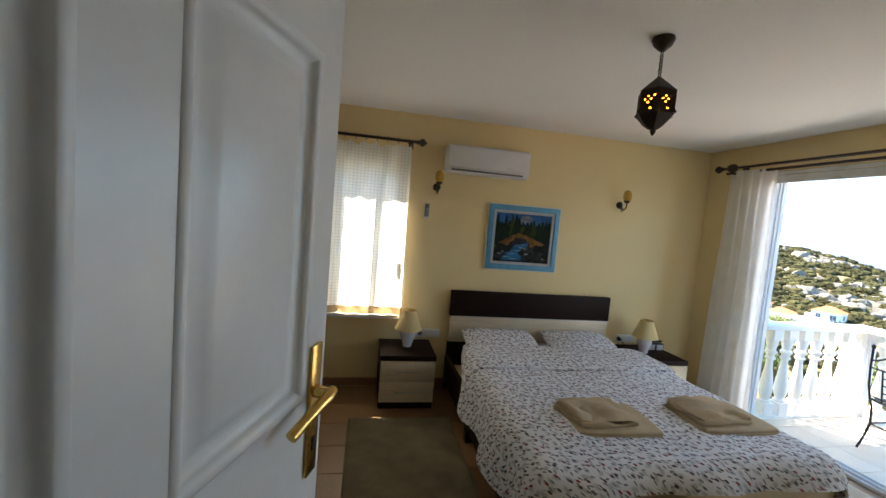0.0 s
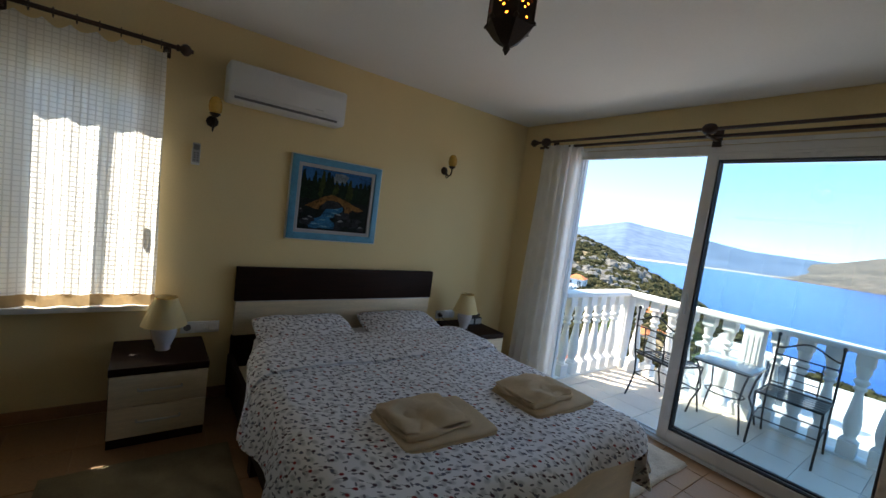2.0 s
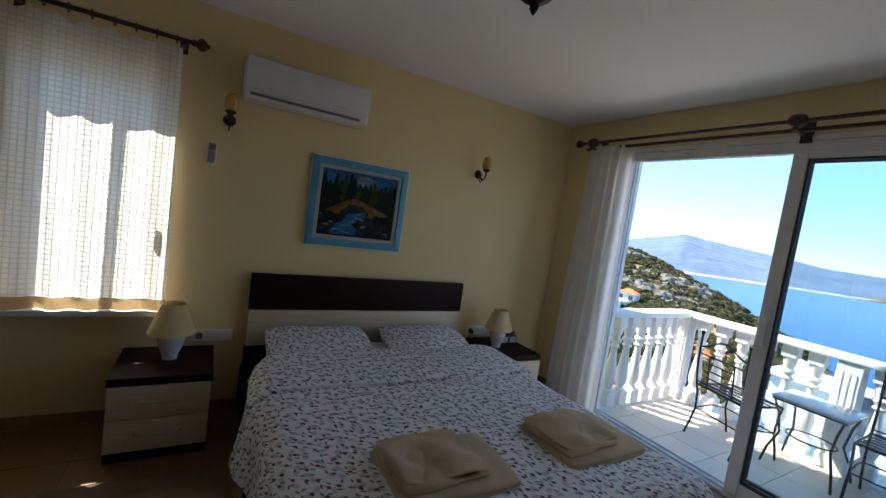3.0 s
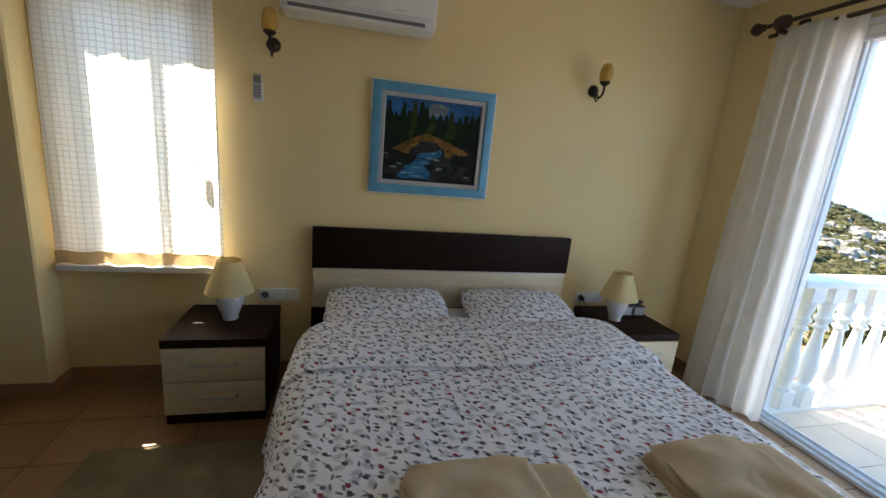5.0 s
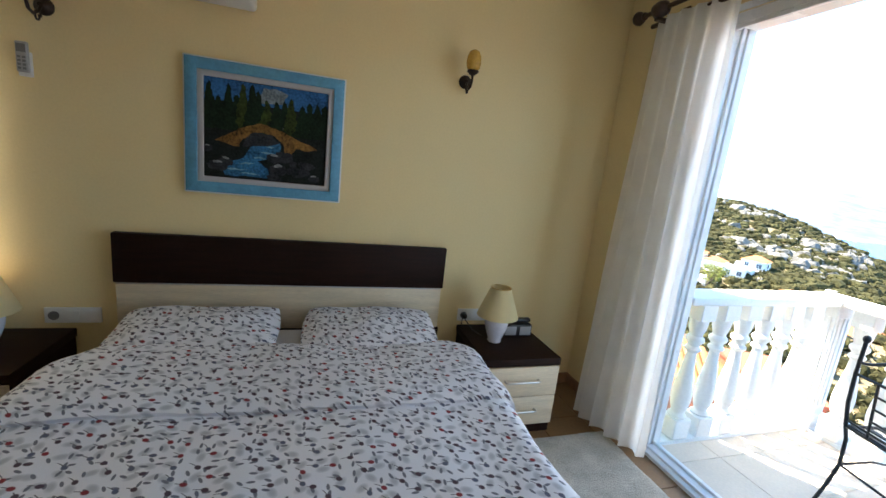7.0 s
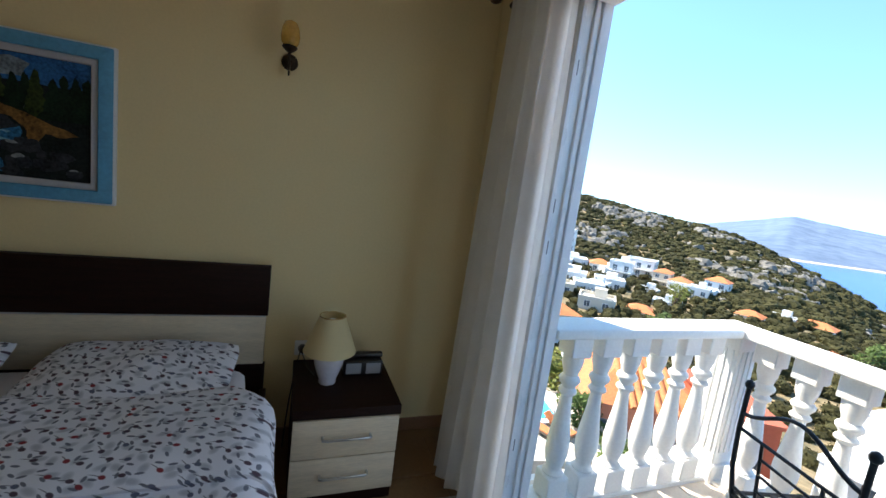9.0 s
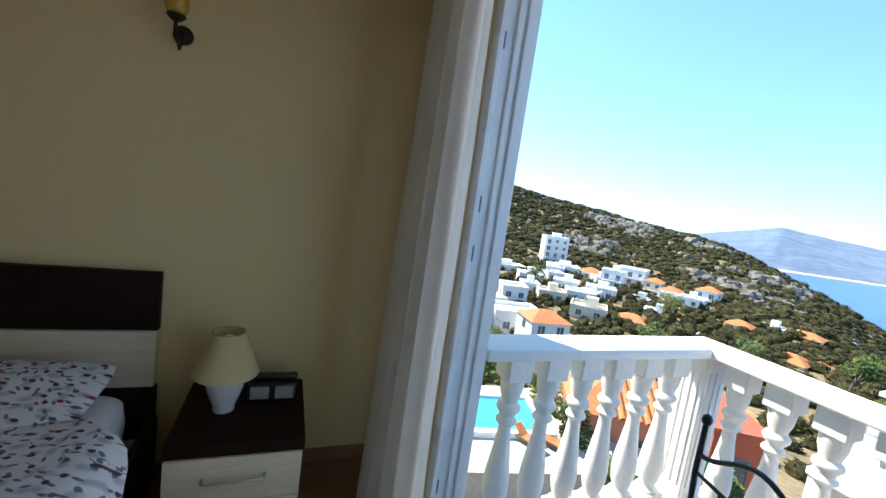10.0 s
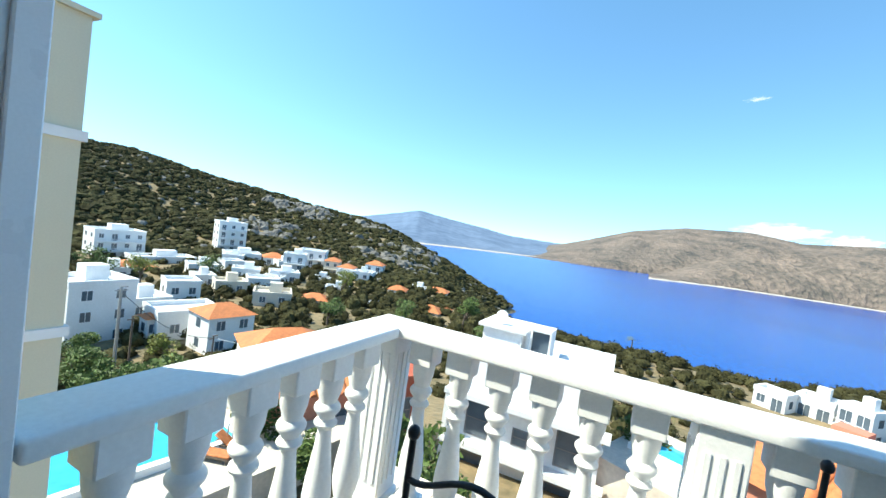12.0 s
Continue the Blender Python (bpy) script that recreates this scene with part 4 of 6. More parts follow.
for i in range(17):
    u, v, r = rp.uniform(0.02, 0.95), rp.uniform(0.04, 0.33), rp.uniform(0.04, 0.085)
    if 0.2 < u < 0.55 and v < 0.4:
        u += 0.36
    u = min(u, 0.92)
    pts = [(min(1, max(0, u + r * math.cos(a) * rp.uniform(0.8, 1.1))), max(0.005, v + r * 0.8 * math.sin(a) * rp.uniform(0.8, 1.1))) for a in (k * math.pi / 4 for k in range(8))]
    part("painted_rock", blob(pts, -0.0230 - 0.0003 * i), ROCKP, pic)
    if i % 3 == 0:
        part("painted_foam", blob([(min(0.99, p[0] * 0.5 + u * 0.5), v + r * 0.55 + 0.25 * (p[1] - v)) for p in pts], -0.029 - 0.0002 * i), FOAM, pic)

# ---- ceiling lantern ----
LX, LY = -0.37, -1.985
lan = thing("pendant_lantern", "pierced dark bronze lantern with glowing amber glass, hung from the ceiling", "ceiling lamp", Matrix.Translation((LX, LY, 0)))
part("ceiling_cup", lathe([(0.048, HC), (0.050, HC - 0.012), (0.040, HC - 0.035), (0.022, HC - 0.052), (0.010, HC - 0.062)], 20), BRONZE, lan, smooth=60)
for i in range(7):
    z = HC - 0.062 - 0.016 * i
    ring = [((0.008 * math.cos(a), 0.0, z - 0.010 + 0.013 * math.sin(a)) if i % 2 else (0.0, 0.008 * math.cos(a), z - 0.010 + 0.013 * math.sin(a))) for a in (2 * math.pi * k / 10 for k in range(10))]
    part("chain_link", tube(ring, 0.0024, 5, closed=True), BRONZE, lan, smooth=60)
prof = [(0.006, 2.385), (0.016, 2.375), (0.030, 2.362), (0.060, 2.335), (0.078, 2.318), (0.084, 2.312), (0.080, 2.305), (0.084, 2.215), (0.088, 2.205), (0.078, 2.196), (0.052, 2.165), (0.026, 2.145), (0.012, 2.140), (0.014, 2.130), (0.003, 2.112)]
# six-sided body with pierced holes: a cage of bars and plates
bm = lathe(prof[:6], 6)
BODY = Matrix.Translation((0, 0, -0.03))
part("cap", bm, BRONZE, lan, smooth=20, at=BODY)
part("bottom", lathe(prof[8:], 6), BRONZE, lan, smooth=20, at=BODY)
for k in range(6):
    a0, a1 = k * math.pi / 3, (k + 1) * math.pi / 3
    p0, p1 = Vector((0.083 * math.cos(a0), 0.083 * math.sin(a0), 0)), Vector((0.083 * math.cos(a1), 0.083 * math.sin(a1), 0))
    nx, nz = 6, 8
    def cell(i, j, inset):
        u0, u1, z0, z1 = i / nx + inset, (i + 1) / nx - inset, 2.203 + 0.112 * j / nz + inset * 0.12, 2.203 + 0.112 * (j + 1) / nz - inset * 0.12
        return [p0.lerp(p1, u) + Vector((0, 0, z)) for u, z in ((u0, z0), (u1, z0), (u1, z1), (u0, z1))]
    bm = bmesh.new()
    for i in range(nx):
        for j in range(nz):
            if (i, j) in ((2, 5), (3, 4), (1, 4), (2, 3), (4, 5), (3, 1)):
                o = [bm.verts.new(v) for v in cell(i, j, 0.0)]
                n_ = [bm.verts.new(v) for v in cell(i, j, 0.035)]
                for q in range(4):
                    bm.faces.new((o[q], o[(q + 1) % 4], n_[(q + 1) % 4], n_[q]))
            else:
                bm.faces.new([bm.verts.new(v) for v in cell(i, j, 0.0)])
    part("pierced_panel", bm, BRONZE, lan, smooth=20, at=BODY)
    part("corner_rib", tube([p0 + Vector((0, 0, 2.203)), p0 + Vector((0, 0, 2.312))], 0.004, 6), BRONZE, lan, smooth=60, at=BODY)
    bm = lathe([(0.002, 0), (0.010, 0.003), (0.007, 0.012), (0.002, 0.018)], 8, m=Matrix.Translation(p0 * 1.03 + Vector((0, 0, 2.206))))
    part("bead", bm, BRONZE, lan, at=BODY)
part("inner_glass", lathe([(0.040, 2.225), (0.060, 2.235), (0.060, 2.285), (0.040, 2.295)], 12), glow_material("glowing_amber_glass", (1.0, 0.20, 0.015), 5.0), lan, "glowing amber inner glass", smooth=60, at=BODY)
solid("ceiling_cable", tube([(-2.42, -0.40, HC - 0.005), (-2.34, -0.385, HC - 0.012), (-2.27, -0.37, HC - 0.02), (-2.235, -0.34, HC - 0.04), (-2.225, -0.33, HC - 0.06)], 0.005, 6), PLASTIC, "short white cable looping out of the ceiling", "cable", 60)

# ---- wardrobe with a mirror door ----
wd = thing("wardrobe", "tall wardrobe with white and gloss brown doors and a mirror door", "wardrobe")
WF, WN, WS = -2.215, -0.68, -2.00
part("carcass", boxes((XW + 0.01, WF, WS, WS + 0.02, 0.06, 2.02), (XW + 0.01, WF, WN - 0.02, WN, 0.06, 2.02), (XW + 0.01, XW + 0.03, WS + 0.02, WN - 0.02, 0.06, 2.02), (XW + 0.03, WF, WS + 0.02, WN - 0.02, 2.0, 2.02)), DARKWOOD, wd)
part("plinth", boxes((XW + 0.03, WF - 0.01, WS + 0.01, WN - 0.01, 0, 0.06)), DARKWOOD, wd)
part("cornice", boxes((XW + 0.01, WF + 0.045, WS - 0.015, WN + 0.015, 2.02, 2.065), bevel=0.004), DARKWOOD, wd, "dark brown cornice")
dw = (WN - WS) / 3
for i in range(3):
    y1 = WN - dw * i - 0.003
    y0 = WN - dw * (i + 1) + 0.003
    if i == 1:
        d = part("door", boxes((WF + 0.002, WF + 0.022, y0, y1, 0.065, 2.012), bevel=0.002), WHITE, wd, "mirror door")
        part("mirror", boxes((WF + 0.022, WF + 0.026, y0 + 0.006, y1 - 0.006, 0.072, 2.005)), MIRROR, d)
    else:
        d = part("door", boxes((WF + 0.002, WF + 0.018, y0, y1, 0.065, 2.012), bevel=0.002), WHITE, wd, "white door with a gloss brown panel")
        part("door_panel", boxes((WF + 0.018, WF + 0.026, y0 + 0.001, y1 - 0.001, 0.435, 1.625), bevel=0.002), GLOSSBROWN, d, "gloss brown panel")
        part("door_panel", boxes((WF + 0.018, WF + 0.026, y0 + 0.001, y1 - 0.001, 1.632, 2.010), bevel=0.002), WHITE, d, "white panel")
        part("door_panel", boxes((WF + 0.018, WF + 0.026, y0 + 0.001, y1 - 0.001, 0.068, 0.428), bevel=0.002), WHITE, d, "white panel")
    yh = y0 + 0.045 if i == 0 else y1 - 0.045
    part("handle", boxes((WF + 0.026, WF + 0.046, yh - 0.007, yh + 0.007, 1.17, 1.185), (WF + 0.026, WF + 0.046, yh - 0.007, yh + 0.007, 0.995, 1.010), (WF + 0.040, WF + 0.050, yh - 0.009, yh + 0.009, 0.99, 1.19), bevel=0.003), BLACKPLASTIC, d, "black bar handle")


# ---- rugs ----
def rug(x0, x1, y0, y1, mat, label, h=0.014):
    def fn(u, v):
        x, y = x0 + (x1 - x0) * u, y0 + (y1 - y0) * v
        x += 0.010 * noise.noise((y * 4, u * 2, 1))
        y += 0.010 * noise.noise((x * 4, v * 2, 2))
        rim = min(u, 1 - u) * (x1 - x0) < 0.008 or min(v, 1 - v) * (y1 - y0) < 0.008
        return (x, y, 0.004 if rim else h + 0.004 * noise.noise((x * 14, y * 14, 0)))
    solid("rug", sheet(60, 90, fn, thick=0.003), mat, label, "rug", 70)


rug(-1.70, -0.90, -2.15, -0.62, RUGMAT, "beige low-pile bedside rug on the tiles")
rug(0.98, 1.74, -2.08, -0.56, SHAG, "pale grey shaggy bedside rug on the tiles", 0.022)

# ---- skirting ----
structure("baseboard", boxes((-2.11, WX1 + 3.24, -0.012, 0.0, 0, 0.075), (XW + 0.001, -2.098, -0.172, -0.16, 0, 0.075), (-2.11, -2.098, -0.16, -0.012, 0, 0.075),
                             (XE - 0.012, XE, DY1 + 0.06, -0.012, 0, 0.075), (XE - 0.012, XE, YS + 0.012, DY0 - 0.06, 0, 0.075), (OX1 + 0.07, XE - 0.012, YS, YS + 0.012, 0, 0.075),
                             (XW, OX0 - 0.07, YS, YS + 0.012, 0, 0.075), (XW, XW + 0.012, YS + 0.012, -0.172, 0, 0.075), bevel=0.002), SKIRT, "terracotta tile skirting along the walls", "skirting")

# ---- balcony ----
BALUSTER = [(0.050, 0.125), (0.052, 0.135), (0.040, 0.150), (0.036, 0.160), (0.046, 0.190), (0.054, 0.235), (0.055, 0.275), (0.050, 0.33), (0.040, 0.40), (0.031, 0.47), (0.027, 0.525), (0.028, 0.535),
            (0.042, 0.548), (0.044, 0.556), (0.040, 0.564), (0.031, 0.574), (0.032, 0.582), (0.048, 0.604), (0.050, 0.614), (0.046, 0.624), (0.034, 0.636), (0.036, 0.65), (0.046, 0.685), (0.050, 0.735)]
bm = lathe(BALUSTER, 18)
box(bm, -0.058, 0.058, -0.058, 0.058, 0.0, 0.125, bevel=0.006)
box(bm, -0.055, 0.055, -0.055, 0.055, 0.735, 0.84, bevel=0.005)
baluster_mesh = mesh_of("baluster", bm, PLASTER, 40)
RAILY, RAILX = BY + 0.09, BX + 0.09      # centre lines of the two runs


def corner_post(parent, x, y):
    bm = boxes((x - 0.075, x + 0.075, y - 0.075, y + 0.075, -0.03, 0.84), bevel=0.006)
    box(bm, x - 0.088, x + 0.088, y - 0.088, y + 0.088, -0.03, 0.09, bevel=0.008)
    post = part("post", bm, PLASTER, parent)
    for s in (-1, 1):
        for o in (-0.04, 0.0, 0.04):
            part("flute", boxes((x + s * 0.075 - 0.006, x + s * 0.075 + 0.006, y + o - 0.010, y + o + 0.010, 0.16, 0.76), bevel=0.002), PLASTER, post)
            part("flute", boxes((x + o - 0.010, x + o + 0.010, y + s * 0.075 - 0.006, y + s * 0.075 + 0.006, 0.16, 0.76), bevel=0.002), PLASTER, post)


def run(parent, places, fixed, along):
    for p in places:
        ob = new("baluster", baluster_mesh)
        ob.parent = parent
        ob.location = (p, fixed, 0.0) if along == "x" else (fixed, p, 0.0)


bn = thing("balustrade", "white painted cast balustrade along the end of the balcony", "balustrade", group="balcony balustrades")
part("handrail", boxes((XE + 0.15, BX, BY, BY + 0.18, 0.84, 0.888), bevel=0.010, seg=3), PLASTER, bn)
part("kerb", boxes((XE + 0.15, BX, BY + 0.03, BY + 0.17, -0.03, 0.0), bevel=0.004), PLASTER, bn)
run(bn, [2.19 + 0.176 * i for i in range(6)], RAILY, "x")
be = thing("balustrade", "white painted cast balustrade along the sea side of the balcony", "balustrade", group="balcony balustrades")
part("handrail", boxes((BX, BX + 0.18, -4.6, BY + 0.18, 0.84, 0.888), bevel=0.010, seg=3), PLASTER, be)
part("kerb", boxes((BX + 0.03, BX + 0.17, -4.6, BY + 0.17, -0.03, 0.0), bevel=0.004), PLASTER, be)
corner_post(be, RAILX, RAILY)
for y in (-1.91, -3.20, -4.48):
    corner_post(be, RAILX, y)
run(be, [-0.815 - 0.178 * i for i in range(6)] + [-2.09 - 0.182 * i for i in range(6)] + [-3.38 - 0.182 * i for i in range(6)], RAILX, "y")
structure("villa_wall", boxes((XE + 0.0, XE + 0.15, -6.0, YS - 0.2, -9, 2.9), (-4.4, XE + 0.15, -6.0, 0.0, -9.0, -0.13), (XE + 0.15, 3.4, -4.6, BY + 0.17, -0.5, -0.20), (-4.4, XE + 0.15, -6.2, -5.61, -0.1, 2.9)), PLASTER,
          "white rendered walls of the villa below the balcony", "wall")


# ---- wrought-iron furniture ----
def iron_chair(at, label):
    t = thing("iron_chair", label, "chair", at, group="balcony chairs")
    w, d, r = 0.205, 0.20, 0.0085
    for s in (-1, 1):
        x = s * w
        part("back_post", tube([(x, 0.24, 0.0), (x, 0.20, 0.10), (x, 0.165, 0.22), (x, 0.175, 0.36), (x, 0.20, 0.43), (x, 0.225, 0.55), (x, 0.235, 0.70), (x, 0.235, 0.86)], r, 8), BLACKIRON, t, smooth=60)
        part("knob", lathe([(0.004, 0.855), (0.013, 0.862), (0.016, 0.874), (0.012, 0.886), (0.003, 0.892)], 12, m=Matrix.Translation((x, 0.235, 0))), BLACKIRON, t, smooth=60)
        part("front_leg", tube([(x, -0.23, 0.0), (x, -0.205, 0.10), (x, -0.165, 0.22), (x, -0.175, 0.34), (x, -0.20, 0.43)], r, 8), BLACKIRON, t, smooth=60)
        part("side_stretcher", tube([(x, -0.17, 0.22), (x, 0.0, 0.245), (x, 0.168, 0.22)], 0.006, 6), BLACKIRON, t, smooth=60)
        part("ladder_post", tube([(x * 0.52, 0.20, 0.43), (x * 0.52, 0.232, 0.70)], 0.006, 6), BLACKIRON, t, smooth=60)
    top = [(-w + 2 * w * k / 16, 0.235, 0.80 + 0.040 * math.cos((k / 16 - 0.5) * 2 * math.pi) * (1 if 0.0 < k / 16 < 1 else 1)) for k in range(17)]
    part("top_rail", tube(top, 0.0075, 8), BLACKIRON, t, smooth=60)
    part("back_rail", tube([(-w, 0.232, 0.70), (w, 0.232, 0.70)], 0.0065, 6), BLACKIRON, t, smooth=60)
    part("back_rail", tube([(-w, 0.205, 0.46), (w, 0.205, 0.46)], 0.0065, 6), BLACKIRON, t, smooth=60)
    for z in (0.52, 0.58, 0.64):
        part("ladder_rung", tube([(-w * 0.52, 0.215 + (z - 0.5) * 0.07, z), (w * 0.52, 0.215 + (z - 0.5) * 0.07, z)], 0.0055, 6), BLACKIRON, t, smooth=60)
    part("seat_frame", tube([(-w, -0.20, 0.43), (w, -0.20, 0.43), (w, 0.20, 0.43), (-w, 0.20, 0.43)], 0.0085, 8, closed=True), BLACKIRON, t, smooth=60)
    for i in range(6):
        y = -0.165 + 0.066 * i
        part("seat_slat", boxes((-w, w, y - 0.013, y + 0.013, 0.428, 0.434)), BLACKIRON, t)
    part("cross_stretcher", tube([(-w, 0.168, 0.22), (w, 0.168, 0.22)], 0.006, 6), BLACKIRON, t, smooth=60)
    part("cross_stretcher", tube([(-w, -0.168, 0.22), (w, -0.168, 0.22)], 0.006, 6), BLACKIRON, t, smooth=60)
    return t


iron_chair(Matrix.Translation((2.713, -1.434, -0.022)) @ Matrix.Rotation(radians(75), 4, "Z"), "black wrought-iron chair facing the sea, back to the door")
iron_chair(Matrix.Translation((2.90, -2.33, -0.022)) @ Matrix.Rotation(radians(-88), 4, "Z"), "black wrought-iron chair with its back to the sea")
tb = thing("balcony_table", "low wrought-iron table with a pale stone top", "table", Matrix.Translation((2.96, -1.85, -0.022)))
part("tabletop", boxes((-0.20, 0.20, -0.22, 0.22, 0.515, 0.535), bevel=0.004, seg=2), TABLETOP, tb)
part("top_frame", tube([(-0.19, -0.21, 0.507), (0.19, -0.21, 0.507), (0.19, 0.21, 0.507), (-0.19, 0.21, 0.507)], 0.008, 8, closed=True), BLACKIRON, tb, smooth=60)
for sx in (-1, 1):
    for sy in (-1, 1):
        part("leg", tube([(sx * 0.20, sy * 0.21, 0.0), (sx * 0.18, sy * 0.19, 0.12), (sx * 0.13, sy * 0.15, 0.25), (sx * 0.15, sy * 0.17, 0.40), (sx * 0.185, sy * 0.20, 0.505)], 0.0085, 8), BLACKIRON, tb, smooth=60)
part("stretcher", tube([(0.13 * math.cos(a), 0.15 * math.sin(a), 0.25) for a in (2 * math.pi * k / 20 for k in range(20))], 0.006, 6, closed=True), BLACKIRON, tb, smooth=60)

# ---- the view: ground, hill, town, sea and far mountains ----
EYE = Vector((1.7, -1.6, 1.33))
SEA = -48.7
SCRUB = material("dry_scrub_ground", (0.25, 0.18, 0.095), rough=1.0, var=0.35, scale=0.06, bump=0.6, grain=0.9, dist=0.5, dark=(0.075, 0.075, 0.04))
FARHILL = material("far_hill", (0.20, 0.15, 0.115), rough=1.0, var=0.3, scale=0.009, bump=1.0, grain=0.06, dist=14, dark=(0.032, 0.038, 0.034))
# the next-but-none material: blue air haze is mixed into the mountain's base colour
FARHAZE = material("haze_tinted_mountain", (0.13, 0.18, 0.26), rough=1.0, var=0.2, scale=0.005, bump=0.25, grain=0.03, dist=8, dark=(0.055, 0.095, 0.165))
SHRUB = material("dark_green_scrub", (0.066, 0.062, 0.026), rough=0.9, var=0.35, scale=0.4, bump=0.5, grain=3.0, dist=0.1, random_island=0.45, spec=0.1)
ROCK = material("grey_limestone", (0.20, 0.188, 0.165), rough=0.95, var=0.35, scale=0.35, bump=0.9, grain=1.5, dist=0.3, random_island=0.25)
LEAFM = material("green_leaves", (0.085, 0.13, 0.03), rough=0.6, var=0.3, scale=2, bump=0.0, random_island=0.4, spec=0.2)
LEAFY = material("yellow_green_leaves", (0.17, 0.19, 0.035), rough=0.6, var=0.3, scale=2, bump=0.0, random_island=0.4, spec=0.2)
BARK = material("grey_bark", (0.16, 0.12, 0.09), rough=0.95, var=0.3, scale=5, bump=0.7, grain=30, dist=0.02)
HOUSEWHITE = material("white_house_render", (0.78, 0.78, 0.77), rough=0.85, var=0.05, scale=0.4, bump=0.2, grain=4, dist=0.01)
HOUSECREAM = material("cream_house_render", (0.66, 0.60, 0.50), rough=0.85, var=0.07, scale=0.4, bump=0.2, grain=4, dist=0.01)
SALMON = material("salmon_house_render", (0.55, 0.22, 0.14), rough=0.85, var=0.07, scale=0.4, bump=0.2, grain=4, dist=0.01)
BRICKRED = material("brick_red_render", (0.40, 0.10, 0.055), rough=0.85, var=0.08, scale=0.4, bump=0.2, grain=4, dist=0.01)
ROOFRED = material("orange_clay_roof", (0.58, 0.20, 0.07), rough=0.8, var=0.2, scale=0.8, bump=0.5, grain=6, dist=0.03, random_island=0.15)
DARKGLASS = material("dark_window_glass", (0.10, 0.13, 0.16), rough=0.12, var=0.2, scale=0.7, bump=0.0)
BLUEPAINT = material("blue_shutter_paint", (0.05, 0.16, 0.42), rough=0.5, var=0.1)
POOLWATER = material("pool_water", (0.06, 0.42, 0.62), rough=0.06, var=0.12, scale=1.0, bump=0.12, grain=2.5, dist=0.02)
PAVING = material("pale_paving", (0.60, 0.54, 0.46), rough=0.8, var=0.12, scale=0.5, bump=0.2, grain=5)
NEIGHBOUR = material("grey_yellow_render", (0.62, 0.58, 0.44), rough=0.85, var=0.04, scale=0.5, bump=0.25, grain=40, dist=0.004)
POLEMETAL = material("galvanised_pole", (0.34, 0.34, 0.34), rough=0.5, metal=0.4, var=0.15, scale=3)


def sea_material():
    mat = material("blue_sea", (0.003, 0.060, 0.29), rough=0.20, var=0.25, scale=0.006, bump=0.35, grain=0.35, dist=0.5, dark=(0.002, 0.042, 0.22))
    mat.node_tree.nodes["Principled BSDF"].inputs["Specular IOR Level"].default_value = 0.10
    return mat


WATER = sea_material()


def skyline(az):
    """Height angle of the near ridge, by bearing in degrees from east."""
    return float(np.interp(az, [13.4, 17, 22, 27.3, 32.5, 37.3, 44.2, 51.2, 57.5, 63.1, 67.8, 80, 110], [-10.3, -7.9, -5.9, -3.4, -1.3, -0.2, 0.6, 1.7, 2.6, 3.7, 3.9, 5, 5]))


def ground_z(az, r):
    """Height of the ground at a bearing and distance from the villa."""
    near = -12.0 - 8.5 * smoothstep(18, 58, r)
    # towards the sea the town steps down to the shore
    coast = float(np.interp(az, [-60, -23, -15, 5, 13, 20, 30], [420, 312, 225, 214, 235, 275, 330]))
    shore = near + (SEA - 3 + 20.5) * smoothstep(85, coast + 12, r)
    if az <= 13.4:
        return shore if r < coast + 12 else SEA - 6
    base = float(np.interp(az, [13.4, 20, 30, 45, 60, 110], [262, 205, 150, 190, 185, 180]))
    ridge = float(np.interp(az, [13.4, 20, 30, 45, 60, 110], [285, 300, 330, 350, 380, 400]))
    low = near - 2.0 * smoothstep(55, 150, r)
    mixf = smoothstep(13.4, 30, az)
    low = shore * (1 - mixf) + low * mixf
    top = EYE.z + ridge * math.tan(radians(skyline(az)))
    k = smoothstep(base, ridge, r) * 0.55 + 0.45 * min(1, max(0, (r - base) / (ridge - base)))
    z = low + (top - low) * k
    if r > ridge:
        z = top - (r - ridge) * 0.35
    rough_ = min(1.0, max(0.0, (r - base) / 40)) * (0.0 if r > ridge - 5 else 1.0)
    x, y = r * math.cos(radians(az)), r * math.sin(radians(az))
    z += rough_ * 5.0 * noise.noise((x * 0.02, y * 0.02, 0)) * (1 - k) + rough_ * 1.6 * noise.noise((x * 0.07, y * 0.07, 3))
    return max(z, SEA - 6)


def place(az, r, z=None):
    x, y = EYE.x + r * math.cos(radians(az)), EYE.y + r * math.sin(radians(az))
    return Vector((x, y, ground_z(az, r) if z is None else z))


def polar_sheet(az0, az1, na, radii, fn):
    verts, faces = [], []
    nr = len(radii)
    for i in range(na + 1):
        az = az0 + (az1 - az0) * i / na
        for r in radii:
            p = place(az, r, fn(az, r))
            verts.append(tuple(p))
    for i in range(na):
        for j in range(nr - 1):
            a = i * nr + j
            faces.append((a, a + nr, a + nr + 1, a + 1))
    return verts, faces


def pydata(name, verts, faces, mat, label, category, kind, smooth_=True):
    me = bpy.data.meshes.new(name)
    me.from_pydata(verts, [], faces)
    me.materials.append(mat)
    if smooth_:
        me.shade_smooth()
    me.update()
    return tagged(new(name, me), label, category, kind=kind)


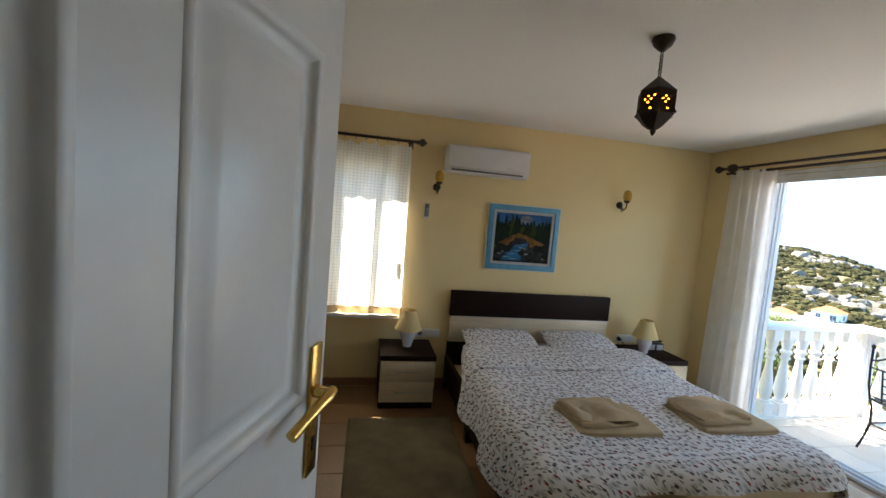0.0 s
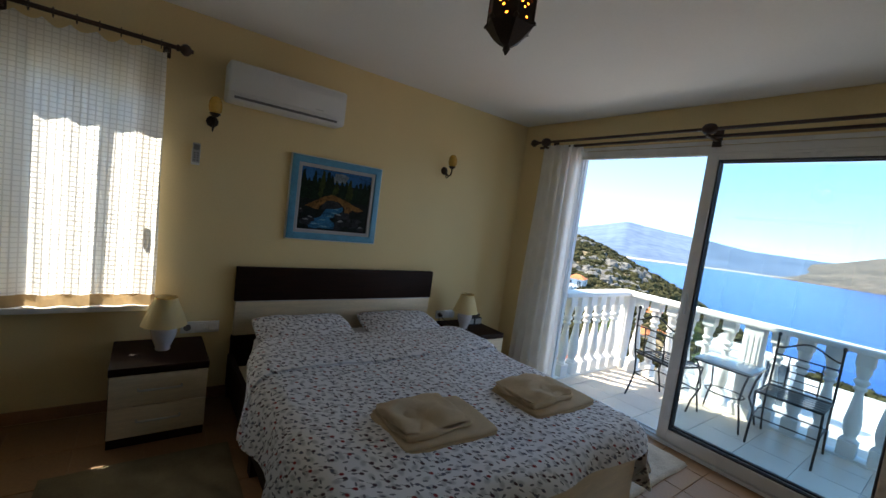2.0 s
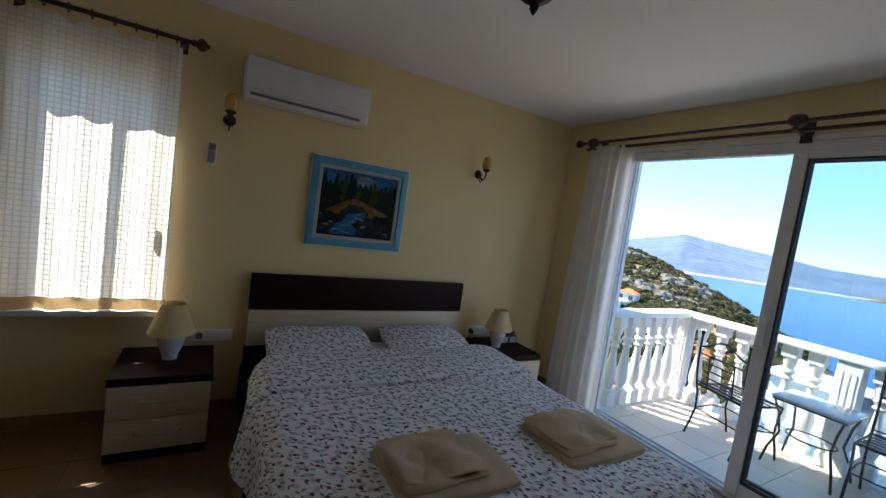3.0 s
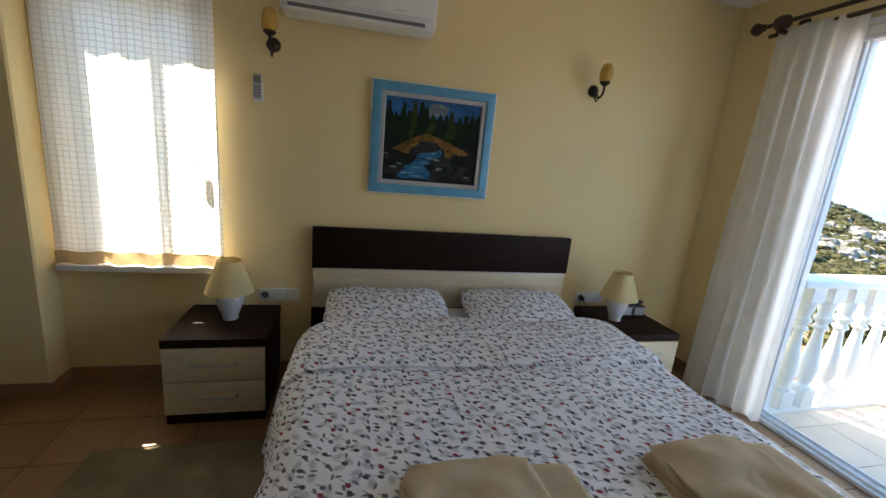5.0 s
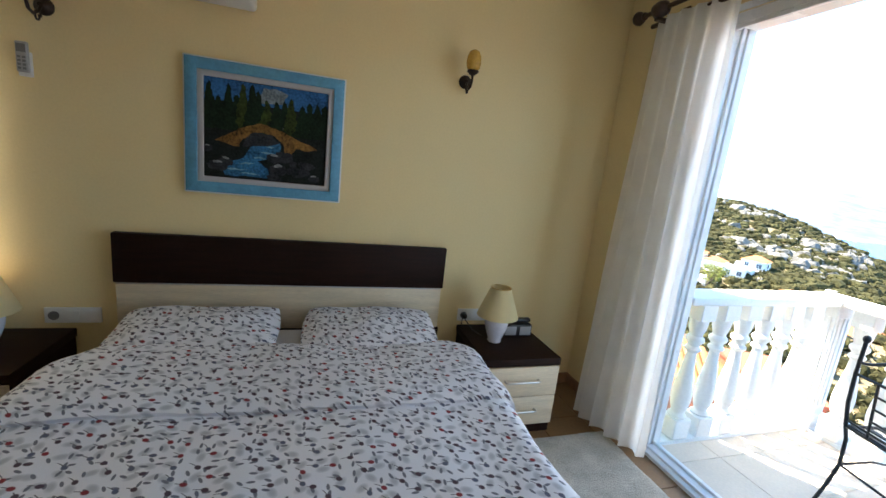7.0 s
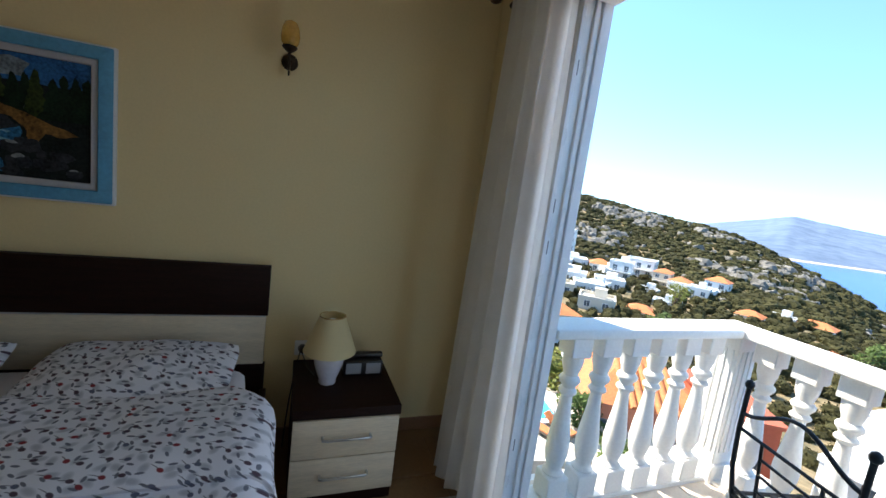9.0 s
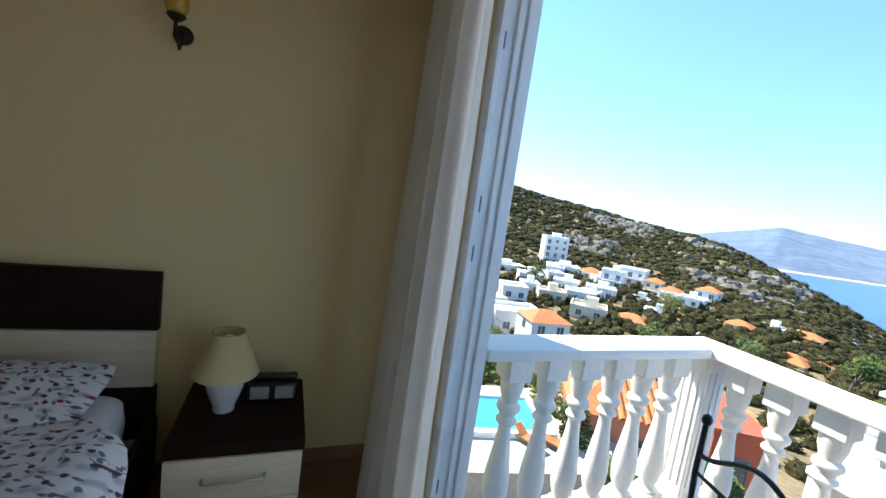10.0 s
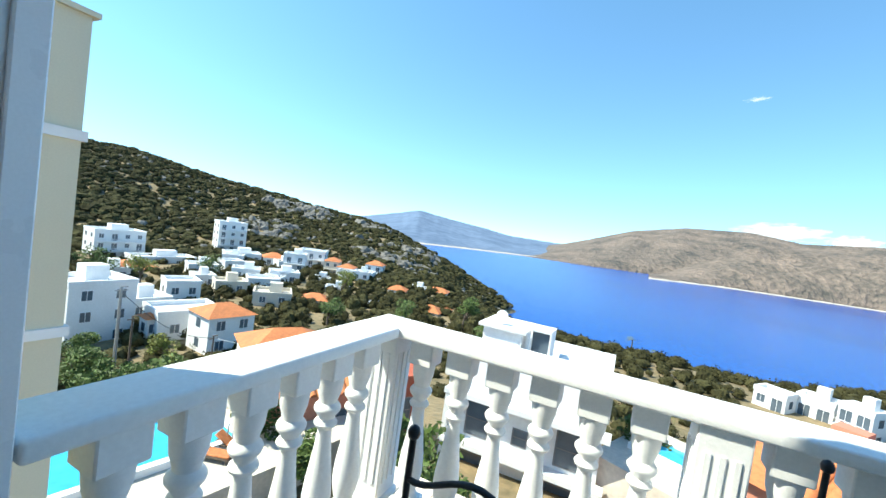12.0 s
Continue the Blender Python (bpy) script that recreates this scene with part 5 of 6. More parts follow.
radii = [0.0, 6, 10, 14, 20, 28, 38, 50, 65, 80, 100] + [110 + 7 * i for i in range(44)]
v_, f_ = polar_sheet(-100, 120, 176, radii, ground_z)
pydata("ground", v_, f_, SCRUB, "dry scrubby hillside falling to the sea", "ground", "structure")
v_, f_ = polar_sheet(120, 260, 40, [0.0, 20, 60, 150, 400], lambda az, r: -9.0 + 0.1 * r)
pydata("ground_behind", v_, f_, SCRUB, "dry scrubby slope rising behind the villa", "ground", "structure")
v_, f_ = polar_sheet(-180, 180, 120, [20, 120, 300, 600, 1000, 1600, 2400, 3400, 4700], lambda az, r: SEA)
pydata("sea", v_, f_, WATER, "calm deep blue sea in the bay", "sea", "structure")


def far_range(name, az0, az1, r0, r1, sky_az, sky_el, mat, label, seed):
    """A far mountain range: rises from its shore to a ridge."""
    rows = [0, 0.02, 0.05, 0.12, 0.2, 0.3, 0.4, 0.5, 0.6, 0.7, 0.8, 0.9, 1.0]
    verts, faces = [], []
    n = 150
    for i in range(n + 1):
        az = az0 + (az1 - az0) * i / n
        ra, rb = float(np.interp(az, *r0)), r1
        el = sum(float(np.interp(az + d, sky_az, sky_el)) for d in (-0.6, -0.3, 0, 0.3, 0.6)) / 5
        el += 0.05 * noise.noise((az * 1.3, seed, 0)) + 0.03 * noise.noise((az * 4.1, seed, 3))
        top = EYE.z + rb * math.tan(radians(el))
        for k in rows:
            r = ra + (rb - ra) * k
            p = place(az, r, 0)
            h = SEA - 1 + (top - SEA) * (k ** 0.75)
            h += (top - SEA) * 0.13 * (noise.noise((az * 0.35 + seed, k * 4, seed)) + 0.5 * noise.noise((az * 1.1, k * 8, seed))) * k * (1 - k) * 2
            verts.append((p.x, p.y, h))
    m = len(rows)
    for i in range(n):
        for j in range(m - 1):
            a = i * m + j
            faces.append((a, a + m, a + m + 1, a + 1))
    return pydata(name, verts, faces, mat, label, "mountain", "structure")


far_range("backdrop_mountain", 44, 2, ([2, 15, 28, 44], [1500, 1350, 1150, 1100]), 3400, [2, 8.9, 16.6, 20, 24.8, 28, 29.3, 30.5, 32.8, 37.4, 44], [-0.2, 0.25, 0.4, 0.95, 1.5, 1.95, 2.25, 1.9, 1.3, 0.2, -0.5], FARHAZE, "mountain with a peak across the bay, blue haze put into its colour", 2.0)
far_range("backdrop_hill", 15, -60, ([-60, -22, -5, 5, 15], [2000, 1750, 1500, 1340, 1300]), 2500, [-60, -40, -21.7, -15.8, -11.3, -5, 0.9, 4.8, 8.9, 12, 15], [2, 3.4, 4.2, 3.8, 4.5, 4.3, 3.2, 1.8, 0.4, -0.4, -1.0], FARHILL, "bare brown-green hill across the bay", 7.0)
far_range("backdrop_headland", -1.8, -60, ([-60, -22, -10, -4, -1.8], [1500, 1500, 1330, 1170, 1130]), 1620, [-60, -22, -15, -11.2, -7.5, -3.7, -1.8], [1.6, 1.7, 1.7, 1.8, 0.7, -1.2, -1.7], FARHILL, "low scrubby headland reaching into the bay", 11.0)
# pale beaches along the far shores
SAND = material("pale_beach", (0.48, 0.43, 0.36), rough=1.0, var=0.1, scale=0.02, bump=0.1)
for a0, a1, tab in ((44, 2, ([2, 15, 28, 44], [1500, 1350, 1150, 1100])), (-1.8, -60, ([-60, -22, -10, -4, -1.8], [1500, 1500, 1330, 1170, 1130]))):
    vv, ff = [], []
    for i in range(121):
        az = a0 + (a1 - a0) * i / 120
        r = float(np.interp(az, *tab)) + 6 * noise.noise((az * 0.7, 0, 0))
        for dr, z in ((-12, SEA - 0.5), (-2, SEA + 2.2), (8, SEA + 3.0 + 2 * noise.noise((az, 3, 0)))):
            vv.append(tuple(place(az, r + dr, z)))
    for i in range(120):
        for j in range(2):
            a = i * 3 + j
            ff.append((a, a + 3, a + 4, a + 1))
    pydata("backdrop_beach", vv, ff, SAND, "pale strip of beach on the far shore", "beach", "structure")


# ---- scattered scrub and rocks, as stuff ----
def clump_template(seed, sub=1, tufts=0):
    bm = bmesh.new()
    bmesh.ops.create_icosphere(bm, subdivisions=sub + 1, radius=1)
    rr = random.Random(seed)
    for v in bm.verts:
        v.co *= rr.uniform(0.72, 1.18)
        v.co.z = max(v.co.z, -0.35)
    # leafy tufts stand out all over the clump
    for k in range(tufts):
        d = Vector((rr.gauss(0, 1), rr.gauss(0, 1), abs(rr.gauss(0, 1)) * 0.9 - 0.1)).normalized()
        c = d * rr.uniform(0.85, 1.2)
        a = Vector((rr.gauss(0, 1), rr.gauss(0, 1), rr.gauss(0, 1))).normalized() * rr.uniform(0.16, 0.34)
        b = a.cross(d).normalized() * a.length * 0.6
        q = [bm.verts.new(c - a), bm.verts.new(c + b), bm.verts.new(c + a)]
        bm.faces.new(q)
    bm.verts.index_update()
    out = (np.array([v.co[:] for v in bm.verts]), np.array([[v.index for v in f.verts] for f in bm.faces]))
    bm.free()
    return out


def scatter(name, spots, mat, label, category, sub=1, flat=0.75, tufts=0):
    temps = [clump_template(s, sub, tufts) for s in range(5)]
    V, F, off = [], [], 0
    rr = random.Random(9)
    for (p, s) in spots:
        tv, tf = temps[rr.randrange(5)]
        a = rr.uniform(0, 6.28)
        c, q = math.cos(a), math.sin(a)
        w = tv * np.array([s * rr.uniform(0.8, 1.25), s * rr.uniform(0.8, 1.25), s * flat * rr.uniform(0.75, 1.2)])
        w = np.stack([w[:, 0] * c - w[:, 1] * q, w[:, 0] * q + w[:, 1] * c, w[:, 2]], 1) + np.array(p)
        V.append(w)
        F.append(tf + off)
        off += len(tv)
    V, F = np.concatenate(V), np.concatenate(F)
    return pydata(name, V.tolist(), F.tolist(), mat, label, category, "stuff", smooth_=False)


rs = random.Random(3)
spots, rocks = [], []
while len(spots) < 6500:
    az, r = rs.uniform(13.6, 74), rs.uniform(120, 395)
    base = float(np.interp(az, [13.4, 20, 30, 45, 60, 110], [262, 205, 150, 190, 185, 180])) - 6
    ridge = float(np.interp(az, [13.4, 20, 30, 45, 60, 110], [285, 300, 330, 350, 380, 400])) + 3
    if not base < r < ridge or rs.random() > r / 395:
        continue
    p = place(az, r)
    if p.z < SEA + 2:
        continue
    dens = noise.noise((p.x * 0.03, p.y * 0.03, 5))
    if 26 < az < 52 and 0.25 < (r - base) / (ridge - base) < 0.85 and dens > 0.10:
        if rs.random() < 0.75:
            rocks.append((p + Vector((0, 0, -0.5)), rs.uniform(1.0, 3.4)))
            continue
    if rs.random() < 0.06:
        rocks.append((p, rs.uniform(0.8, 2.0)))
        continue
    s = rs.uniform(0.9, 2.3) * (1 + 0.35 * (dens > 0.1))
    spots.append((p + Vector((0, 0, s * 0.2)), s))
scatter("scrub", spots, SHRUB, "dense dark green scrub covering the hillside", "scrub", tufts=36)
scatter("rocks", rocks, ROCK, "grey limestone outcrops among the scrub", "rocks", flat=1.1)
town = []
for _ in range(3000):
    az, r = rs.uniform(-30, 72), rs.uniform(48, 215)
    p = place(az, r)
    if p.z < SEA + 2 or (az > 20 and r > 185) or (-25 < az < -13 and 70 < r < 98):
        continue
    s = rs.uniform(0.5, 1.5) * (0.8 + r / 260)
    town.append((p + Vector((0, 0, s * 0.35)), s))
for i in range(420):
    az = rs.uniform(-28, 12)
    coast = float(np.interp(az, [-60, -23, -15, 5, 13], [420, 312, 225, 214, 235]))
    town.append((place(az, coast - rs.uniform(6, 40)) + Vector((0, 0, rs.uniform(0.6, 2.6))), rs.uniform(0.9, 2.1)))
scatter("shrubs", town, SHRUB, "dark green shrubs and low trees among the houses", "shrubs", flat=0.95, tufts=90)


# ---- houses ----
def turn_to(az):
    """A heading whose local -y side looks back at the villa."""
    return Matrix.Rotation(radians(az - 90), 4, "Z")


def hip_roof(bm, x0, x1, y0, y1, z, h, over=0.35):
    x0, x1, y0, y1 = x0 - over, x1 + over, y0 - over, y1 + over
    w, d = x1 - x0, y1 - y0
    k = min(w, d) / 2
    b = [bm.verts.new(c) for c in ((x0, y0, z), (x1, y0, z), (x1, y1, z), (x0, y1, z))]
    if w >= d:
        t = [bm.verts.new((x0 + k * 0.8, (y0 + y1) / 2, z + h)), bm.verts.new((x1 - k * 0.8, (y0 + y1) / 2, z + h))]
        for f in ((b[0], b[1], t[1], t[0]), (b[1], b[2], t[1]), (b[2], b[3], t[0], t[1]), (b[3], b[0], t[0])):
            bm.faces.new(f)
    else:
        t = [bm.verts.new(((x0 + x1) / 2, y0 + k * 0.8, z + h)), bm.verts.new(((x0 + x1) / 2, y1 - k * 0.8, z + h))]
        for f in ((b[0], b[1], t[0]), (b[1], b[2], t[1], t[0]), (b[2], b[3], t[1]), (b[3], b[0], t[0], t[1])):
            bm.faces.new(f)
    bm.faces.new(b[::-1])
    return bm


house_group = "houses of the hillside town"


def house(az, r, w, d, storeys, label, wall=None, roof="flat", rz=0, sink=0.0, z=None, cols=None, balcony=True, sh=3.0, seed=0, win=DARKGLASS):
    wall = wall or HOUSEWHITE
    p = place(az, r, z)
    p.z -= sink
    t = thing("house", label, "house", Matrix.Translation(p) @ turn_to(az) @ Matrix.Rotation(radians(rz), 4, "Z"), group=house_group)
    H = storeys * sh
    rr = random.Random(seed * 7 + int(az * 10))
    part("wall", boxes((-w / 2, w / 2, -d / 2, d / 2, -8, H)), wall, t)
    if roof == "flat":
        e = 0.25
        part("parapet", ring_box((-w / 2 - 0.1, w / 2 + 0.1, -d / 2 - 0.1, d / 2 + 0.1), (-w / 2 + e, w / 2 - e, -d / 2 + e, d / 2 - e), H, H + 0.7), wall, t, smooth=None)
        if rr.random() < 0.6:
            part("stair_head", boxes((-w * 0.1, w * 0.25, 0, d * 0.35, H, H + 2.2)), wall, t)
    else:
        part("roof", hip_roof(bmesh.new(), -w / 2, w / 2, -d / 2, d / 2, H, min(w, d) * 0.24), ROOFRED, t, "orange clay tile roof", smooth=None)
    cols = cols or max(2, int(w / 3.2))
    for s in range(storeys):
        for c in range(cols):
            x = -w / 2 + w * (c + 0.5) / cols
            ww, wh, z0 = (1.5, 2.1, 0.15) if balcony and rr.random() < 0.6 else (1.2, 1.3, 0.95)
            zz = s * sh + z0
            wn_ = part("window", ring_box((x - ww / 2 - 0.08, x + ww / 2 + 0.08, zz - 0.08, zz + wh + 0.08), (x - ww / 2, x + ww / 2, zz, zz + wh), -d / 2 - 0.06, -d / 2 + 0.02, "y"), PVC, t, smooth=None)
            part("mullion", boxes((x - 0.03, x + 0.03, -d / 2 - 0.05, -d / 2 - 0.021, zz, zz + wh)), PVC, wn_, smooth=None)
            part("pane", boxes((x - ww / 2, x + ww / 2, -d / 2 - 0.02, -d / 2 - 0.01, zz, zz + wh)), win, wn_, smooth=None)
        for sx in (-1, 1):
            for c in range(max(1, int(d / 4))):
                y = -d / 2 + d * (c + 0.5) / max(1, int(d / 4))
                zz = s * sh + 0.95
                part("window", boxes((sx * w / 2 - 0.03, sx * w / 2 + 0.03, y - 0.6, y + 0.6, zz, zz + 1.25)), win, t, smooth=None)
        if balcony and s > 0:
            z0 = s * sh
            bal = part("balcony", boxes((-w * 0.46, w * 0.46, -d / 2 - 1.5, -d / 2, z0 - 0.22, z0 - 0.02)), wall, t, smooth=None)
            rows_ = [(-w * 0.46, w * 0.46, -d / 2 - 1.5, -d / 2 - 1.42, z0 + 0.80, z0 + 0.9)]
            nb = max(4, int(w * 0.92 / 0.9))
            rows_ += [(-w * 0.46 + w * 0.92 * k / nb - 0.08, -w * 0.46 + w * 0.92 * k / nb + 0.08, -d / 2 - 1.5, -d / 2 - 1.42, z0, z0 + 0.8) for k in range(nb + 1)]
            part("railing", boxes(*rows_), wall, bal, smooth=None)
    return t


house(53.4, 200, 11, 9, 4, "tall white apartment house standing above the other houses", rz=15, z=-21.5, sh=3.1, seed=1)
house(51.8, 178, 13, 9, 2, "wide white terraced apartment house with balconies", rz=8, z=-25.5, seed=2)
house(48.0, 176, 8, 8, 2, "white apartment house with a low tiled roof", roof="hip", rz=5, z=-25.5, seed=3)
house(43.1, 182, 11, 9, 3, "white stepped apartment house with deep balconies", rz=-10, z=-25.0, seed=4)
house(45.3, 165, 8, 7, 3, "white apartment house with three rows of balconies", rz=-5, z=-25.5, seed=5)
house(40.4, 172, 6, 7, 2, "small cream house with a tiled roof", wall=HOUSECREAM, roof="hip", rz=-8, z=-24, seed=6)
house(37.0, 160, 13, 8, 2, "white modern terraced house with a flat roof", rz=-12, z=-26, seed=7)
house(34.6, 172, 7, 7, 2, "white house with an orange tiled roof by the rocks", roof="hip", rz=-12, z=-23.5, seed=8)
house(64.6, 172, 14, 9, 3, "long white hillside villa with a terrace", rz=20, z=-23.5, seed=9)
house(60.2, 162, 18, 8, 1, "long low white terrace building beside the villa", rz=20, z=-24, seed=10, balcony=False)
house(66.2, 74, 8, 7, 3, "large white house with dark windows near the street", rz=25, z=-21.5, sh=2.9, seed=11, balcony=False)
house(61.6, 84, 6.5, 6, 1, "small white house with a flat roof", rz=25, z=-20.5, seed=12, balcony=False)
house(58.0, 98, 6, 6, 2, "white and pale blue house with small windows", rz=12, z=-23, seed=13, balcony=False)
house(53.2, 66, 6.5, 6, 2, "white house with an orange tiled roof and shuttered windows", roof="hip", rz=28, z=-20.8, sh=2.8, seed=14, balcony=False)
house(57.4, 74, 9, 7, 1, "low white house with a flat roof", rz=20, z=-20.5, seed=15, balcony=False, sh=3.6)
house(60.0, 72, 3.4, 3, 1, "small white outhouse with a red tiled roof", roof="hip", rz=20, z=-20.5, seed=31, balcony=False)
house(52.8, 112, 7, 6, 2, "cream house among the trees", wall=HOUSECREAM, rz=10, z=-24.5, sh=2.7, seed=16, balcony=False)
house(49.0, 122, 8, 7, 2, "white house with a small balcony", rz=8, z=-25.5, seed=17)
house(47.6, 100, 8, 7, 2, "pale cream house with square windows", wall=HOUSECREAM, rz=0, z=-24, sh=2.6, seed=18, balcony=False)
house(42.2, 108, 6.5, 6, 1, "low house with a broad orange tiled roof", roof="hip", rz=-5, z=-24, seed=19, balcony=False)
house(39.4, 128, 7, 6, 1, "low white house among shrubs", rz=-5, z=-24.5, seed=32, balcony=False)
house(46.5, 140, 9, 7, 2, "white two-storey house behind the trees", rz=5, z=-26, seed=33)
house(56.0, 140, 8, 7, 2, "white hillside house with a flat roof", rz=10, z=-25.5, seed=34)
house(31.0, 140, 6, 6, 1, "small white house with an orange tiled roof on the slope", roof="hip", rz=-10, z=-24.2, sh=2.6, seed=20, balcony=False)
house(28.2, 150, 6, 6, 1, "small white bungalow with a pale roof", rz=-10, z=-24.5, sh=2.6, seed=21, balcony=False)
house(25.4, 150, 8, 6, 1, "small white villa with a pale orange roof", roof="hip", rz=-10, z=-24.5, sh=2.6, seed=22, balcony=False)
house(26.0, 108, 6, 6, 2, "orange-roofed white villa among green trees", roof="hip", rz=-15, z=-26, sh=2.6, seed=23, balcony=False)
house(23.9, 118, 5.5, 6, 2, "white villa with an orange clay roof below the hill", roof="hip", rz=-15, z=-28, sh=2.6, seed=24, balcony=False)
house(33.5, 110, 5, 5, 1, "white bungalow beside the olive trees", rz=-8, z=-24, sh=2.4, seed=25, balcony=False)
house(-15.8, 90, 4.6, 4, 1, "white villa by the shore", rz=-20, z=-21.0, sh=2.7, seed=26)
house(-19.2, 93, 4.8, 4, 1, "white stepped villa by the shore", rz=-12, z=-21.2, sh=3.2, seed=27)
house(-22.4, 90, 4.2, 4, 2, "tall white villa by the shore", rz=-24, z=-22.2, sh=2.6, seed=28)
house(0.0, 170, 9, 8, 1, "low white seaside house", rz=-20, z=-41, seed=29, balcony=False)
house(45.2, 38, 7, 6, 1, "low house with a broad orange tiled roof below the balcony", roof="hip", rz=15, z=-13.6, sh=2.8, seed=30, balcony=False)


more = random.Random(17)
for k in range(16):
    a_k = 36 + 30 * more.random()
    r_k = more.uniform(118, 168)
    house(a_k, r_k, more.uniform(5, 8), more.uniform(5, 7), 1 + (k % 3 > 0), "small white house on the wooded slope", rz=more.uniform(-20, 25), z=-25.6 + more.uniform(0, 1.2), sh=2.7, seed=40 + k, balcony=k % 2 == 0, roof="hip" if k % 5 == 0 else "flat")


# ---- nearest buildings ----
def opening(parent, x, y, z, w, h, dark=DARKGLASS):
    f = part("window", ring_box((x - w / 2 - 0.07, x + w / 2 + 0.07, z - 0.07, z + h + 0.07), (x - w / 2, x + w / 2, z, z + h), y - 0.05, y + 0.03, "y"), GREYPLASTIC, parent, smooth=None)
    part("mullion", boxes((x - w / 2, x + w / 2, y - 0.045, y - 0.021, z + h * 0.48, z + h * 0.48 + 0.05)), GREYPLASTIC, f, smooth=None)
    part("pane", boxes((x - w / 2, x + w / 2, y - 0.02, y - 0.01, z, z + h)), dark, f, smooth=None)


# white flat-roofed house right below the balcony
p = place(10.5, 24, 0)
wh = thing("house", "white flat-roofed modern house with roof tanks below the balcony", "house", Matrix.Translation((p.x, p.y, -1.7)) @ turn_to(10.5) @ Matrix.Rotation(radians(-10), 4, "Z"))
part("wall", boxes((-4.6, 4.2, 0, 9, -14, -5.2)), HOUSEWHITE, wh, smooth=None)
part("parapet", ring_box((-4.6, 4.2, 0, 9), (-4.35, 3.95, 0.25, 8.75), -5.2, -4.4), HOUSEWHITE, wh, smooth=None)
for z in (-6.9, -9.9):
    part("balcony_slab", boxes((-5.0, 4.6, -0.9, 0.0, z, z + 0.3)), HOUSEWHITE, wh, smooth=None)
for x in (-4.9, 1.0):
    part("pillar", boxes((x, x + 0.3, -0.85, -0.05, -14, -6.9)), HOUSEWHITE, wh, smooth=None)
part("stair_head", boxes((-4.0, -1.4, 2.0, 5.0, -5.2, -2.9), (-4.3, -1.1, 1.7, 5.3, -2.9, -2.7)), HOUSEWHITE, wh, smooth=None)
part("solar_frame", boxes((-0.9, -0.8, 2.2, 4.0, -5.2, -2.6), (0.3, 0.4, 2.2, 4.0, -5.2, -2.6), (-0.9, 0.4, 2.2, 4.0, -2.6, -2.45)), HOUSEWHITE, wh, smooth=None)
part("solar_panel", boxes((-0.8, 0.3, 2.5, 2.6, -5.0, -2.7)), DARKGLASS, wh, smooth=None)
part("water_tank", tube([(0.9, 3.4, -4.4), (2.7, 3.4, -4.4)], 0.5, 18), HOUSEWHITE, wh, smooth=50)
part("satellite_dish", lathe([(0.02, 0), (0.24, 0.04), (0.38, 0.11), (0.41, 0.15)], 18, m=Matrix.Translation((-3.0, 2.6, -2.2)) @ Matrix.Rotation(radians(70), 4, "X")), PLASTIC, wh)
for x, z, w_, h_ in ((-2.9, -9.3, 1.4, 2.1), (-0.2, -9.0, 0.8, 0.9), (2.6, -9.3, 1.4, 2.0), (-2.9, -12.6, 1.6, 2.1), (2.4, -12.6, 1.6, 2.1)):
    opening(wh, x, 0, z, w_, h_)

# salmon house with an orange roof behind the corner of the balcony
p = place(36, 24, 0)
sm = thing("house", "salmon and brick red house with an orange tiled roof", "house", Matrix.Translation((p.x, p.y, 0)) @ turn_to(36) @ Matrix.Rotation(radians(24), 4, "Z"))
part("wall", boxes((-4.6, 2.0, 0, 6, -16, -9.0)), SALMON, sm, smooth=None)
part("wall", boxes((2.0, 4.6, -0.9, 5, -16, -8.2), (1.8, 4.8, -1.1, 5.2, -8.2, -8.0)), BRICKRED, sm, "brick red rendered wing", smooth=None)
rf = part("roof", hip_roof(bmesh.new(), -4.6, 2.0, 0, 6, -9.0, 1.5), ROOFRED, sm, "orange clay tile roof", smooth=None)
for x, z in ((-3.2, -11.5), (-0.6, -11.5)):
    opening(sm, x, 0, z, 1.1, 1.4)
opening(sm, 3.3, -0.9, -11.0, 1.1, 1.5)
# one more red-roofed house towards the sea
p = place(-19.5, 15.5, 0)
rh = thing("house", "house with a salmon wall and orange tiled roof beside the pool", "house", Matrix.Translation((p.x, p.y, 0)) @ turn_to(-19.5) @ Matrix.Rotation(radians(-16), 4, "Z"))
part("wall", boxes((-2.6, 4.6, 0, 6, -14, -4.9)), SALMON, rh, smooth=None)
rh_roof = part("roof", hip_roof(bmesh.new(), -2.6, 4.6, 0, 6, -4.9, 1.4), ROOFRED, rh, "orange clay tile roof", smooth=None)
part("chimney", boxes((-0.3, 0.5, 2.0, 2.7, -4.4, -2.9)), SALMON, rh, smooth=None)
opening(rh, -0.9, 0, -7.6, 1.2, 1.4)


def tiled_rows(parent, x0, x1, y0, z0, y1, z1):
    """Rows of half-round clay tiles up a roof slope, as one strip each."""
    n = int((x1 - x0) / 0.45)
    for i in range(n):
        x = x0 + (x1 - x0) * (i + 0.5) / n
        bm = sheet(5, 1, lambda u, v: (x + 0.17 * math.cos(math.pi * u), y0 + (y1 - y0) * v, z0 + (z1 - z0) * v + 0.03 + 0.11 * math.sin(math.pi * u)), thick=0.02)
        part("tile_row", bm, ROOFRED, parent, smooth=60)


tiled_rows(rf, -2.9, 0.3, -0.35, -9.0, 2.9, -7.55)
tiled_rows(rh_roof, -0.3, 2.3, -0.35, -4.9, 2.95, -3.52)


